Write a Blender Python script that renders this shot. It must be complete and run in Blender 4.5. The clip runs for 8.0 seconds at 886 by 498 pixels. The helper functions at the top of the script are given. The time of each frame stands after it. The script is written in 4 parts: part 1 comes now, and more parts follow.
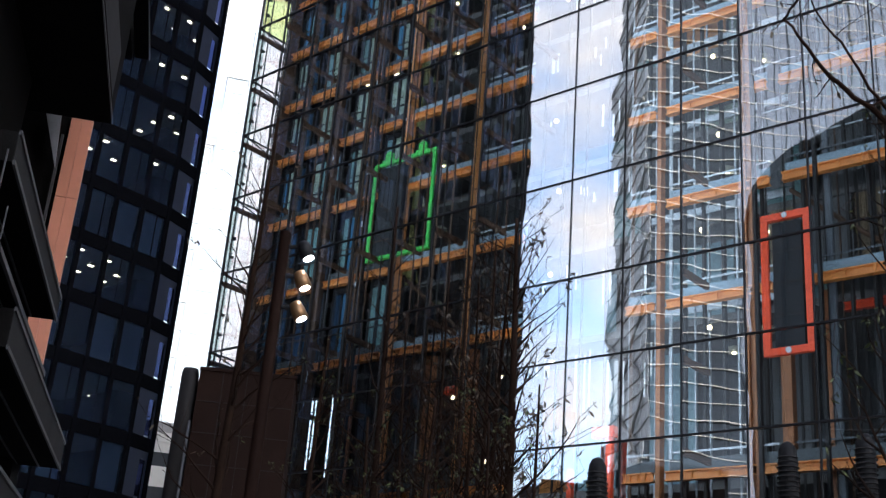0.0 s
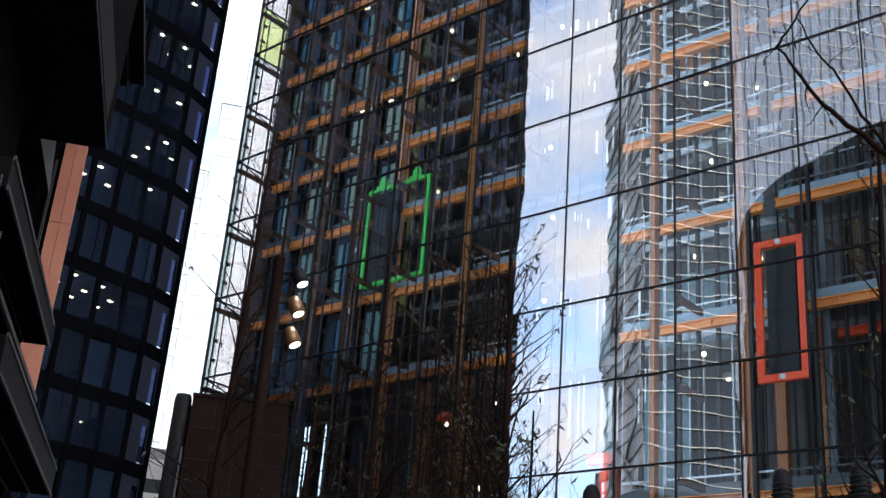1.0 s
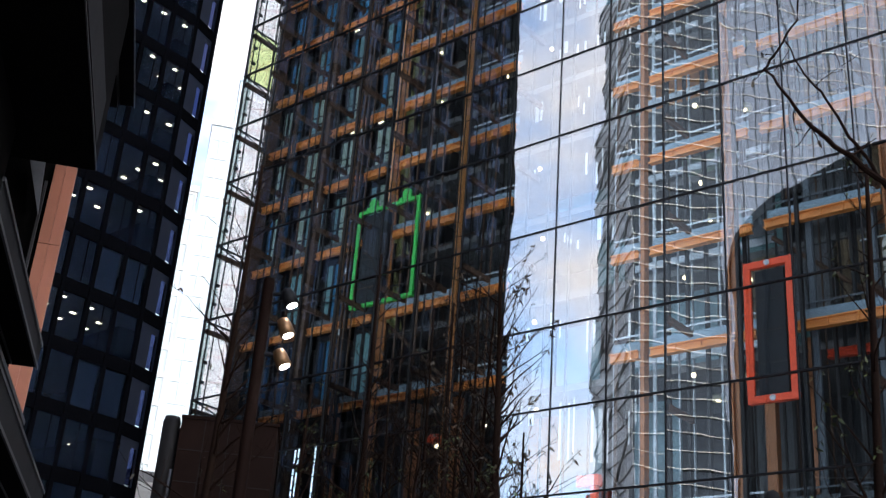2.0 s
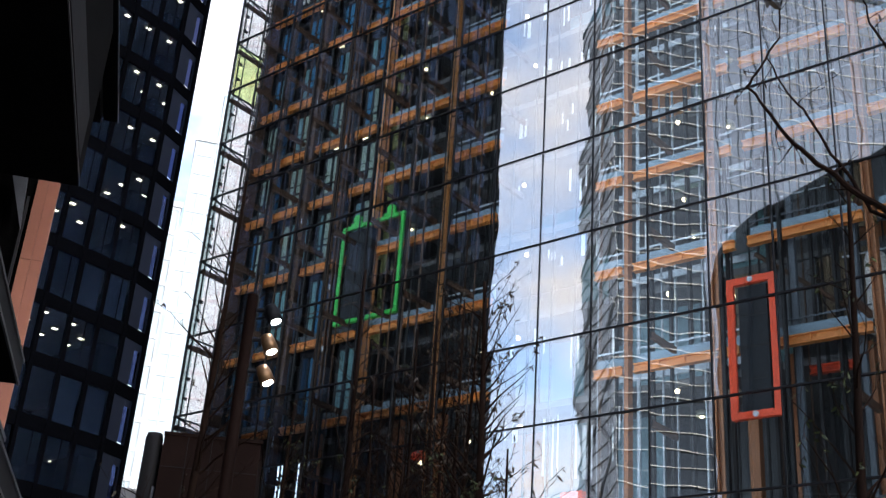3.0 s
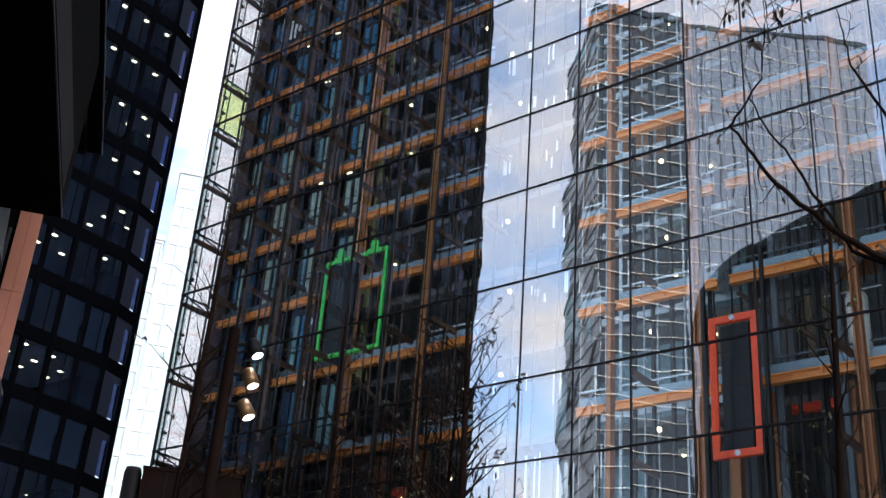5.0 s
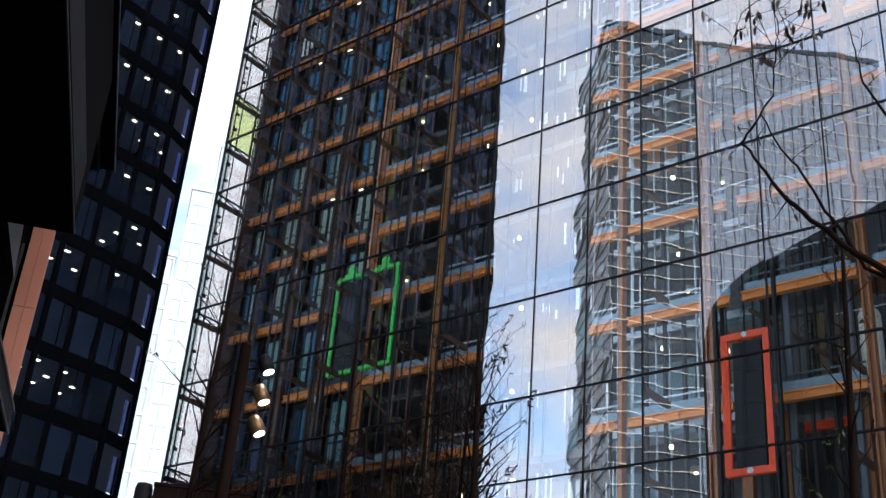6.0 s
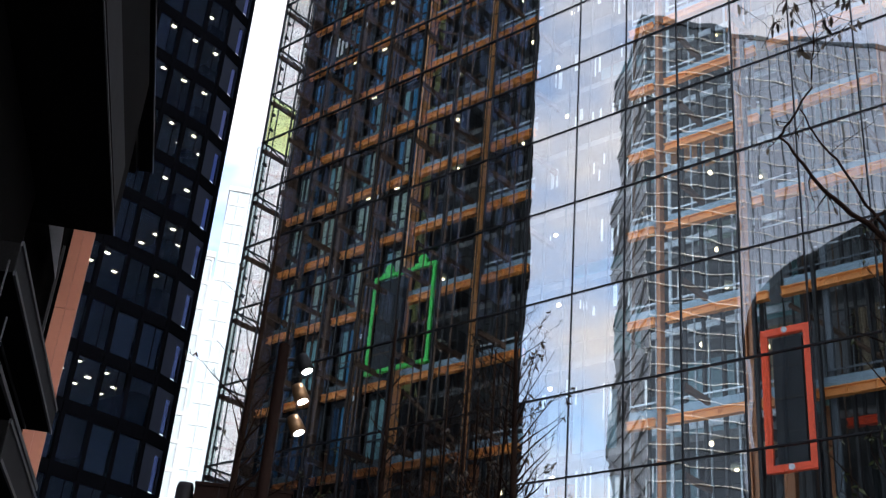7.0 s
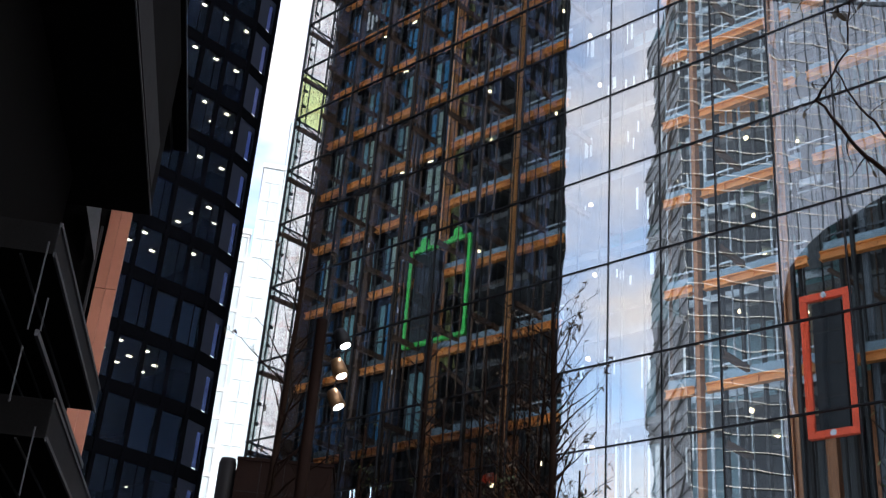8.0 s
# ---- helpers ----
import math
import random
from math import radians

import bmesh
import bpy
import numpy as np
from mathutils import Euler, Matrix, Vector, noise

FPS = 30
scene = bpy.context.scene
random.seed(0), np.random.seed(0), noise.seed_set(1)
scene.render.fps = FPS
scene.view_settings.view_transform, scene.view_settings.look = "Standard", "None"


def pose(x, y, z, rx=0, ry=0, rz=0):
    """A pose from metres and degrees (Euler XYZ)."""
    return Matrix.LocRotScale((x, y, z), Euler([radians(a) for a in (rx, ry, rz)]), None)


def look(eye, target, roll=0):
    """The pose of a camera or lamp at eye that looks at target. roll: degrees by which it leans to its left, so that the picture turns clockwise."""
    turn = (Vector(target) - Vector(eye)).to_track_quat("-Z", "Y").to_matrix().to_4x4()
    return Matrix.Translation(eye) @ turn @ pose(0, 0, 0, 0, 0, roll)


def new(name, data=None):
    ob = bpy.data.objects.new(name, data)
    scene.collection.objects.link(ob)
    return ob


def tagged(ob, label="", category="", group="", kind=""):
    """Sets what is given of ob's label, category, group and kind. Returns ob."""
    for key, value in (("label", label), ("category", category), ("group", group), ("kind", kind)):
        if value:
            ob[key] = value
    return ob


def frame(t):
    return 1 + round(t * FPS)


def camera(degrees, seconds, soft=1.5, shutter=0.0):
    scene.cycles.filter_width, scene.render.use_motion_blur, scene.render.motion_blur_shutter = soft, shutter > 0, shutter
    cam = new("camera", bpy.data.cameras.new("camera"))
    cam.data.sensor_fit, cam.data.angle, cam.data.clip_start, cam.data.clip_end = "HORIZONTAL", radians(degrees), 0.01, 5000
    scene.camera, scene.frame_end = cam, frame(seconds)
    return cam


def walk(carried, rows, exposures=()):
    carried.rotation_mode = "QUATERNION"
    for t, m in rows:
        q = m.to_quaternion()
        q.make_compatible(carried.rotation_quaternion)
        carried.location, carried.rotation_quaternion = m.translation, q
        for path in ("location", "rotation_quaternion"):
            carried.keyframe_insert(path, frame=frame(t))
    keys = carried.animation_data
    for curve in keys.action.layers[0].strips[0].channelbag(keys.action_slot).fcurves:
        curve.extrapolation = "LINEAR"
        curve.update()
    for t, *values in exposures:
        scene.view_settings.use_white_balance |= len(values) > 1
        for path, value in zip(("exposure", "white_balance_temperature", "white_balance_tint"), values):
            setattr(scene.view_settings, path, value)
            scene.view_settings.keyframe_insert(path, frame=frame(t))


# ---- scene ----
# ---- camera ----
cam = camera(41.672, 8.0, soft=1.35)
EYE = Vector((0, 0, 1.6))
PATH = [(0.0, 111.804, -4.274, 39.973), (0.5, 112.442, -4.294, 39.876), (1.0, 113.105, -4.259, 39.663),
        (1.5, 113.692, -4.171, 39.496), (3.0, 115.027, -3.777, 38.475), (3.5, 115.453, -3.77, 38.103),
        (4.0, 115.911, -3.767, 37.688), (4.5, 116.339, -3.803, 37.438), (6.0, 117.622, -4.261, 37.941),
        (6.5, 117.5, -4.511, 38.631), (7.0, 117.38, -4.54, 39.824), (7.5, 116.823, -4.273, 41.021),
        (8.0, 115.869, -4.183, 41.943)]
walk(cam, [(t, pose(EYE.x, EYE.y, EYE.z, rx, ry, rz)) for t, rx, ry, rz in PATH], exposures=[(0.0, 2.24, 5850, 10), (1.5, 2.03, 5820, 10), (3.0, 2.0, 5800, 10), (5.0, 1.88, 5780, 10), (8.0, 1.85, 5900, 10)])

# ---- world and sun ----
SUN = Vector((0.80, 0.30, 0.50)).normalized()
world = bpy.data.worlds.new("sky")
scene.world = world
world.use_nodes = True
wn, wl = world.node_tree.nodes, world.node_tree.links
wn.clear()
w_out = wn.new("ShaderNodeOutputWorld")
w_bg = wn.new("ShaderNodeBackground")
w_sky = wn.new("ShaderNodeTexSky")
w_sky.sky_type = "NISHITA"
w_sky.sun_disc = False
w_sky.sun_elevation = math.asin(SUN.z)
w_sky.sun_rotation = math.atan2(SUN.x, SUN.y)
w_sky.air_density, w_sky.dust_density = 1.0, 2.4
w_co = wn.new("ShaderNodeTexCoord")
w_map = wn.new("ShaderNodeMapping")
w_map.inputs["Scale"].default_value = (1, 1, 1.9)
w_map.inputs["Location"].default_value = (1.7, 0.35, 0.2)
w_noise = wn.new("ShaderNodeTexNoise")
w_noise.inputs["Scale"].default_value = 4.5
w_noise.inputs["Detail"].default_value = 5
w_noise.inputs["Roughness"].default_value = 0.55
w_ramp = wn.new("ShaderNodeValToRGB")
w_ramp.color_ramp.elements[0].color = (0.19, 0.19, 0.19, 1)
w_ramp.color_ramp.elements[0].position = 0.42
w_ramp.color_ramp.elements[1].position = 0.63
w_mix = wn.new("ShaderNodeMix")
w_mix.data_type = "RGBA"
w_mix.inputs["B"].default_value = (3.65, 3.25, 3.0, 1)
wl.new(w_co.outputs["Generated"], w_map.inputs["Vector"])
wl.new(w_map.outputs["Vector"], w_noise.inputs["Vector"])
wl.new(w_noise.outputs["Fac"], w_ramp.inputs["Fac"])
wl.new(w_ramp.outputs["Color"], w_mix.inputs["Factor"])
wl.new(w_sky.outputs["Color"], w_mix.inputs["A"])
wl.new(w_mix.outputs["Result"], w_bg.inputs["Color"])
w_bg.inputs["Strength"].default_value = 0.13
wl.new(w_bg.outputs["Background"], w_out.inputs["Surface"])
sun = new("sun", bpy.data.lights.new("sun", "SUN"))
sun.data.energy, sun.data.angle, sun.data.color = 3.2, radians(0.6), (1, 0.94, 0.86)
sun.matrix_world = look(SUN * 400, (0, 0, 0))
# area lamps added inside the big glass front to stand in for daylight
for x, wide, high, mid, watts in ((-44.4, 16.5, 41.0, 41.0, 980), (-26.5, 13.0, 50.0, 36.0, 1400), (-5.5, 28.0, 50.0, 36.0, 1500)):
    day = new("daylight_fill", bpy.data.lights.new("daylight_fill", "AREA"))
    day.data.shape, day.data.size, day.data.size_y = "RECTANGLE", wide, high
    day.data.energy, day.data.color = watts, (0.86, 0.93, 1.0)
    day.matrix_world = look((x, 40.2, mid), (x, 60, mid))


# ---- materials ----
def material(name):
    m = bpy.data.materials.new(name)
    m.use_nodes = True
    n = m.node_tree.nodes
    return m, n, m.node_tree.links, n["Principled BSDF"]


def surface(name, colour, rough=0.6, metal=0.0, vary=0.25, scale=1.5, fine=30.0, bump=0.0, random=0.0, spec=0.5):
    """Paint, metal, stone: colour broken by large stains and fine grain."""
    m, n, l, b = material(name)
    co = n.new("ShaderNodeTexCoord")
    big, small = n.new("ShaderNodeTexNoise"), n.new("ShaderNodeTexNoise")
    big.inputs["Scale"].default_value, small.inputs["Scale"].default_value = scale, fine
    big.inputs["Detail"].default_value = 4
    l.new(co.outputs["Object"], big.inputs["Vector"])
    l.new(co.outputs["Object"], small.inputs["Vector"])
    add = n.new("ShaderNodeMath")
    add.operation = "ADD"
    l.new(big.outputs["Fac"], add.inputs[0])
    l.new(small.outputs["Fac"], add.inputs[1])
    last = add.outputs[0]
    if random:
        info = n.new("ShaderNodeObjectInfo")
        r = n.new("ShaderNodeMath")
        r.operation = "MULTIPLY_ADD"
        l.new(info.outputs["Random"], r.inputs[0])
        r.inputs[1].default_value = random
        l.new(last, r.inputs[2])
        last = r.outputs[0]
    rng = n.new("ShaderNodeMapRange")
    rng.inputs["From Min"].default_value, rng.inputs["From Max"].default_value = 0.6, 1.4 + random
    rng.inputs["To Min"].default_value, rng.inputs["To Max"].default_value = 1 - vary, 1 + vary
    l.new(last, rng.inputs["Value"])
    mix = n.new("ShaderNodeMix")
    mix.data_type, mix.blend_type = "RGBA", "MULTIPLY"
    mix.inputs["Factor"].default_value = 1
    mix.inputs["A"].default_value = (*colour, 1)
    l.new(rng.outputs["Result"], mix.inputs["B"])
    l.new(mix.outputs["Result"], b.inputs["Base Color"])
    rr = n.new("ShaderNodeMapRange")
    rr.inputs["To Min"].default_value, rr.inputs["To Max"].default_value = max(rough - 0.1, 0), min(rough + 0.1, 1)
    l.new(big.outputs["Fac"], rr.inputs["Value"])
    l.new(rr.outputs["Result"], b.inputs["Roughness"])
    b.inputs["Metallic"].default_value = metal
    b.inputs["Specular IOR Level"].default_value = spec
    if bump:
        bp = n.new("ShaderNodeBump")
        bp.inputs["Strength"].default_value, bp.inputs["Distance"].default_value = 0.5, bump
        l.new(small.outputs["Fac"], bp.inputs["Height"])
        l.new(bp.outputs["Normal"], b.inputs["Normal"])
    return m


def glazing(name, tint, gloss, wave=0.0, wave_scale=0.5, rough=0.0, gloss_tint=(1, 1, 1), haze=None):
    """Coated window glass: it lets light through, tinted, and mirrors a share of it, more at a slant; wave bends the
    mirror image pane by pane; the last argument paints reflection haze on it as a faint matte coat.
    """
    m, n, l, b = material(name)
    n.remove(b)
    out = n["Material Output"]
    clear, shine, mix = n.new("ShaderNodeBsdfTransparent"), n.new("ShaderNodeBsdfGlossy"), n.new("ShaderNodeMixShader")
    clear.inputs["Color"].default_value = (*tint, 1)
    shine.inputs["Color"].default_value = (*gloss_tint, 1)
    shine.inputs["Roughness"].default_value = rough
    facing, fres = n.new("ShaderNodeLayerWeight"), n.new("ShaderNodeMath")
    facing.inputs["Blend"].default_value = 0.5
    fres.operation = "POWER"
    fres.inputs[1].default_value = 4.0
    l.new(facing.outputs["Facing"], fres.inputs[0])
    fac = n.new("ShaderNodeMath")
    fac.operation = "MULTIPLY_ADD"
    fac.use_clamp = True
    fac.inputs[1].default_value, fac.inputs[2].default_value = 1 - gloss, gloss
    l.new(fres.outputs[0], fac.inputs[0])
    if wave:
        geo, info = n.new("ShaderNodeNewGeometry"), n.new("ShaderNodeObjectInfo")
        w = n.new("ShaderNodeMath")
        w.operation = "MULTIPLY"
        w.inputs[1].default_value = 40
        l.new(info.outputs["Random"], w.inputs[0])
        t = n.new("ShaderNodeTexNoise")
        t.noise_dimensions = "4D"
        t.inputs["Scale"].default_value, t.inputs["Detail"].default_value = wave_scale, 0.6
        l.new(geo.outputs["Position"], t.inputs["Vector"])
        l.new(w.outputs[0], t.inputs["W"])
        bp = n.new("ShaderNodeBump")
        bp.inputs["Strength"].default_value, bp.inputs["Distance"].default_value = 1.0, wave
        l.new(t.outputs["Fac"], bp.inputs["Height"])
        l.new(bp.outputs["Normal"], shine.inputs["Normal"])
    l.new(fac.outputs[0], mix.inputs["Fac"])
    l.new(clear.outputs[0], mix.inputs[1])
    l.new(shine.outputs[0], mix.inputs[2])
    last = mix
    # painted reflection haze: a faint diffuse coat, uneven from place to place
    if haze:
        haze_coat, cover, blot = n.new("ShaderNodeBsdfDiffuse"), n.new("ShaderNodeMixShader"), n.new("ShaderNodeTexNoise")
        haze_coat.inputs["Color"].default_value = (*haze[:3], 1)
        blot.inputs["Scale"].default_value = 0.4
        share = n.new("ShaderNodeMapRange")
        share.inputs["To Min"].default_value, share.inputs["To Max"].default_value = haze[3] * 0.4, haze[3] * 1.6
        where = n.new("ShaderNodeNewGeometry")
        l.new(where.outputs["Position"], blot.inputs["Vector"])
        l.new(blot.outputs["Fac"], share.inputs["Value"])
        l.new(share.outputs["Result"], cover.inputs["Fac"])
        l.new(mix.outputs[0], cover.inputs[1])
        l.new(haze_coat.outputs[0], cover.inputs[2])
        last = cover
    l.new(last.outputs[0], out.inputs["Surface"])
    return m


def glow(name, colour, strength):
    m, n, l, b = material(name)
    b.inputs["Base Color"].default_value = (*colour, 1)
    b.inputs["Emission Color"].default_value = (*colour, 1)
    b.inputs["Emission Strength"].default_value = strength
    return m


M_WALL_GLASS = glazing("curtain_wall_glass", (0.9, 0.93, 0.92), 0.30, wave=0.007, wave_scale=0.45)
M_GREEN_GLASS = glazing("green_film_glass", (0.91, 0.97, 0.66), 0.06)
M_CLEAR = glazing("end_glass", (0.97, 0.97, 0.98), 0.04)
# the reflected sky's haze is painted onto these panes as matte colour
M_TOWER_GLASS = glazing("dark_tower_glass", (0.52, 0.56, 0.62), 0.005, gloss_tint=(0.35, 0.45, 0.65), haze=(0.26, 0.32, 0.42, 0.016))
M_TOWER_GLASS_SHEEN = glazing("sheen_tower_glass", (0.55, 0.60, 0.66), 0.005, gloss_tint=(0.36, 0.45, 0.68), haze=(0.24, 0.33, 0.50, 0.034))
M_CORNER_GLASS = glazing("corner_glass", (0.20, 0.23, 0.36), 0.02, gloss_tint=(0.25, 0.27, 0.40))
M_STEEL = surface("dark_steel", (0.014, 0.014, 0.016), 0.5, 0.1, spec=0.2)
M_BROWN_STEEL = surface("brown_steel", (0.06, 0.034, 0.022), 0.6, 0.0, spec=0.2)
M_ORANGE = surface("orange_steel", (0.58, 0.21, 0.045), 0.45, 0.0, vary=0.18, scale=0.6)
M_TAN = surface("ochre_column_paint", (0.42, 0.175, 0.05), 0.5, vary=0.15, scale=0.5)
M_RUST = surface("rust_orange_column", (0.24, 0.09, 0.03), 0.5, vary=0.2, scale=0.5)
M_SILVER = surface("pale_aluminium", (0.42, 0.47, 0.53), 0.4, 0.3)
M_SLAB = surface("grey_slab", (0.12, 0.12, 0.125), 0.8)
M_BACK = surface("inner_partition", (0.06, 0.066, 0.075), 0.7, vary=0.5, scale=0.35, random=0.5)
M_BLUE = [surface(nm, c, 0.6, vary=0.35, scale=0.5, random=0.6, spec=0.15) for nm, c in (("blue_panel", (0.04, 0.15, 0.27)), ("teal_panel", (0.13, 0.24, 0.26)), ("grey_green_panel", (0.26, 0.33, 0.29)), ("navy_panel", (0.010, 0.035, 0.075)))]
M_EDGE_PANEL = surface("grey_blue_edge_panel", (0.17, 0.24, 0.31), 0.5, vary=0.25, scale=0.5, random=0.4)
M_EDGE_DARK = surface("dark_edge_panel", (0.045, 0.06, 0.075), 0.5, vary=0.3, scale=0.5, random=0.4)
M_OFFICE = surface("pale_office_partition", (0.20, 0.32, 0.38), 0.6, vary=0.5, scale=0.4, random=0.5)
M_BLIND = surface("white_blind", (0.74, 0.77, 0.8), 0.6, vary=0.08)
M_GREEN = surface("green_lift_paint", (0.04, 0.40, 0.05), 0.4, vary=0.12)
M_RED = surface("red_lift_paint", (0.60, 0.055, 0.012), 0.4, vary=0.12)
M_CAR = surface("lift_car_black", (0.012, 0.014, 0.018), 0.5, vary=0.4, spec=0.15)
M_LAMP = glow("interior_lamp", (1, 0.8, 0.45), 2.6)
M_LAMP_COOL = glow("office_lamp", (1, 0.76, 0.42), 3.6)
M_STRIP = glow("cool_strip", (0.75, 0.9, 1.0), 0.9)
M_SPOT = glow("spotlight_lens", (1, 0.93, 0.82), 8)
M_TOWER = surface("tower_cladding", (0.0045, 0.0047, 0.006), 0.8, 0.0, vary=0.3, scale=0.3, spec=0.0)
M_CORNER = surface("corner_blue_glass", (0.010, 0.015, 0.032), 0.3, vary=0.3, scale=0.4, spec=0.25)
M_TOWER_SLAB = surface("tower_ceiling", (0.06, 0.057, 0.055), 0.8)
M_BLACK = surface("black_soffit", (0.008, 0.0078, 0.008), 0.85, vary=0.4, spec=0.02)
M_FIN = surface("grey_metal_edge", (0.062, 0.063, 0.068), 0.5, 0.2, spec=0.3)
M_TERRA = surface("terracotta_panel", (0.58, 0.235, 0.15), 0.65, vary=0.14, scale=0.8, fine=60, bump=0.002)
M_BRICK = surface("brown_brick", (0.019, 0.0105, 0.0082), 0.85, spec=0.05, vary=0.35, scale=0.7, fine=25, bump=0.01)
M_PIPE = surface("dark_duct", (0.014, 0.012, 0.012), 0.6, 0.0, spec=0.2)
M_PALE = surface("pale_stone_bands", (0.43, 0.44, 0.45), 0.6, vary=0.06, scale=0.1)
# matte glass colour with the bright sky's reflection painted in
M_PALE_GLASS = surface("sky_glare_glass", (0.37, 0.43, 0.455), 0.4, 0.0, vary=0.08, scale=0.15)
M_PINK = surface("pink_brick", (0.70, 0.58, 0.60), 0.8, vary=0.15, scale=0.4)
# windows painted near white to carry the glare of the distance
M_PINK_GLASS = surface("glare_pink_window", (0.80, 0.77, 0.80), 0.4, vary=0.12, scale=0.2)
M_WHITE = surface("white_render", (0.86, 0.86, 0.84), 0.7, vary=0.08)
M_SLATE = surface("slate_roof", (0.36, 0.36, 0.37), 0.7)
M_DARKWIN = surface("dark_window", (0.05, 0.058, 0.07), 0.5)
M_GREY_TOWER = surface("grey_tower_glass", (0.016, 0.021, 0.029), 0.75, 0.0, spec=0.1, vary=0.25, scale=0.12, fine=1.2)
# lighter copy of the tower's colour, with the skylight put into it
M_SKYLIT_FRONT = surface("skylit_grid_cladding", (0.105, 0.122, 0.160), 0.7, vary=0.25, scale=0.1, fine=1.2, spec=0.1)
M_WHITE_EDGE = surface("white_floor_edge", (0.20, 0.19, 0.175), 0.5, vary=0.1)
M_DRUM = surface("dark_drum_cladding", (0.010, 0.0095, 0.0095), 0.8, vary=0.4, scale=0.3, spec=0.05)
M_POST = surface("rust_brown_post", (0.012, 0.006, 0.0045), 0.7, 0.0, spec=0.04, vary=0.25)
M_SPOTBODY = surface("bronze_spotlight", (0.30, 0.17, 0.085), 0.35, 0.6)
M_BARK = surface("bark", (0.017, 0.009, 0.006), 0.9, spec=0.1, vary=0.4, scale=4, bump=0.004)
M_VENT = surface("black_louvre", (0.006, 0.006, 0.007), 0.6, 0.0, spec=0.2)
M_OLIVE = surface("olive_wall", (0.42, 0.42, 0.15), 0.7, vary=0.2, scale=0.5)
M_GREY_POST = surface("blue_grey_post", (0.05, 0.062, 0.08), 0.5, vary=0.2)
M_TAN_PANEL = surface("tan_slatted_panel", (0.15, 0.11, 0.065), 0.6, vary=0.35, scale=0.6, random=0.6)
M_FASCIA = surface("charcoal_fascia", (0.022, 0.022, 0.024), 0.7, vary=0.3, spec=0.1)
M_PAVE = surface("paving", (0.09, 0.088, 0.085), 0.8, vary=0.25, scale=0.3)


def leaf_material(name, colour):
    m, n, l, b = material(name)
    geo, rng, mix = n.new("ShaderNodeNewGeometry"), n.new("ShaderNodeMapRange"), n.new("ShaderNodeMix")
    mix.data_type, mix.blend_type = "RGBA", "MULTIPLY"
    mix.inputs["Factor"].default_value = 1
    mix.inputs["A"].default_value = (*colour, 1)
    rng.inputs["To Min"].default_value, rng.inputs["To Max"].default_value = 0.45, 1.5
    l.new(geo.outputs["Random Per Island"], rng.inputs["Value"])
    l.new(rng.outputs["Result"], mix.inputs["B"])
    l.new(mix.outputs["Result"], b.inputs["Base Color"])
    b.inputs["Roughness"].default_value = 0.55
    b.inputs["Transmission Weight"].default_value = 0.0
    return m


M_LEAF = leaf_material("green_leaf", (0.05, 0.065, 0.016))
M_LEAF_DRY = leaf_material("dry_leaf", (0.05, 0.035, 0.018))


# ---- mesh helpers ----
def box(bm, lo, hi, m=None):
    v = [bm.verts.new((x, y, z)) for x in (lo[0], hi[0]) for y in (lo[1], hi[1]) for z in (lo[2], hi[2])]
    if m is not None:
        for p in v:
            p.co = m @ p.co
    for q in ((0, 1, 3, 2), (4, 6, 7, 5), (0, 4, 5, 1), (2, 3, 7, 6), (0, 2, 6, 4), (1, 5, 7, 3)):
        bm.faces.new([v[i] for i in q])
    return v


def tube(bm, pts, radii, sides=8, caps=True):
    """A tapered round bar through the points."""
    rings = []
    n = len(pts)
    for i, p in enumerate(pts):
        d = (pts[min(i + 1, n - 1)] - pts[max(i - 1, 0)]).normalized()
        a = d.cross(Vector((0, 0, 1)) if abs(d.z) < 0.95 else Vector((1, 0, 0))).normalized()
        b = d.cross(a)
        rings.append([bm.verts.new(p + (a * math.cos(k * math.tau / sides) + b * math.sin(k * math.tau / sides)) * radii[i]) for k in range(sides)])
    for r, s in zip(rings, rings[1:]):
        for k in range(sides):
            bm.faces.new((r[k], r[(k + 1) % sides], s[(k + 1) % sides], s[k]))
    if caps:
        bm.faces.new(rings[0])
        bm.faces.new(rings[-1])
    return rings


def mesh_of(name, bm, mat, smooth=False):
    bmesh.ops.recalc_face_normals(bm, faces=bm.faces)
    me = bpy.data.meshes.new(name)
    bm.to_mesh(me)
    bm.free()
    me.materials.append(mat)
    if smooth:
        me.polygons.foreach_set("use_smooth", [True] * len(me.polygons))
    return me


def part(name, bm, mat, parent=None, label="", smooth=False):
    ob = new(name, mesh_of(name, bm, mat, smooth))
    ob.parent = parent
    if label:
        tagged(ob, label)
    return ob


def shared(name, me, parent, m):
    """One more object on a mesh that alike pieces share."""
    ob = new(name, me)
    ob.parent = parent
    ob.matrix_basis = m
    return ob


def bar_box(name, lo, hi, mat, parent=None, label="", bevel=0.0):
    bm = bmesh.new()
    box(bm, lo, hi)
    if bevel:
        bmesh.ops.bevel(bm, geom=bm.edges[:], offset=bevel, segments=2, affect="EDGES", profile=0.5)
    return part(name, bm, mat, parent, label)


def thing(name, at, label, category, group="", kind="", rz=0.0):
    ob = new(name)
    ob.matrix_basis = pose(*at, 0, 0, rz)
    return tagged(ob, label, category, group, kind)


def polar(yaw, dist, elev=None, z=None):
    """A place by its bearing left of +y, its ground distance from the eye, and its elevation."""
    a = radians(yaw)
    return Vector((-math.sin(a) * dist, math.cos(a) * dist, EYE.z + math.tan(radians(elev)) * dist if elev is not None else (z or 0)))


# ---- ground ----
bm = bmesh.new()
bmesh.ops.create_grid(bm, x_segments=8, y_segments=8, size=2500)
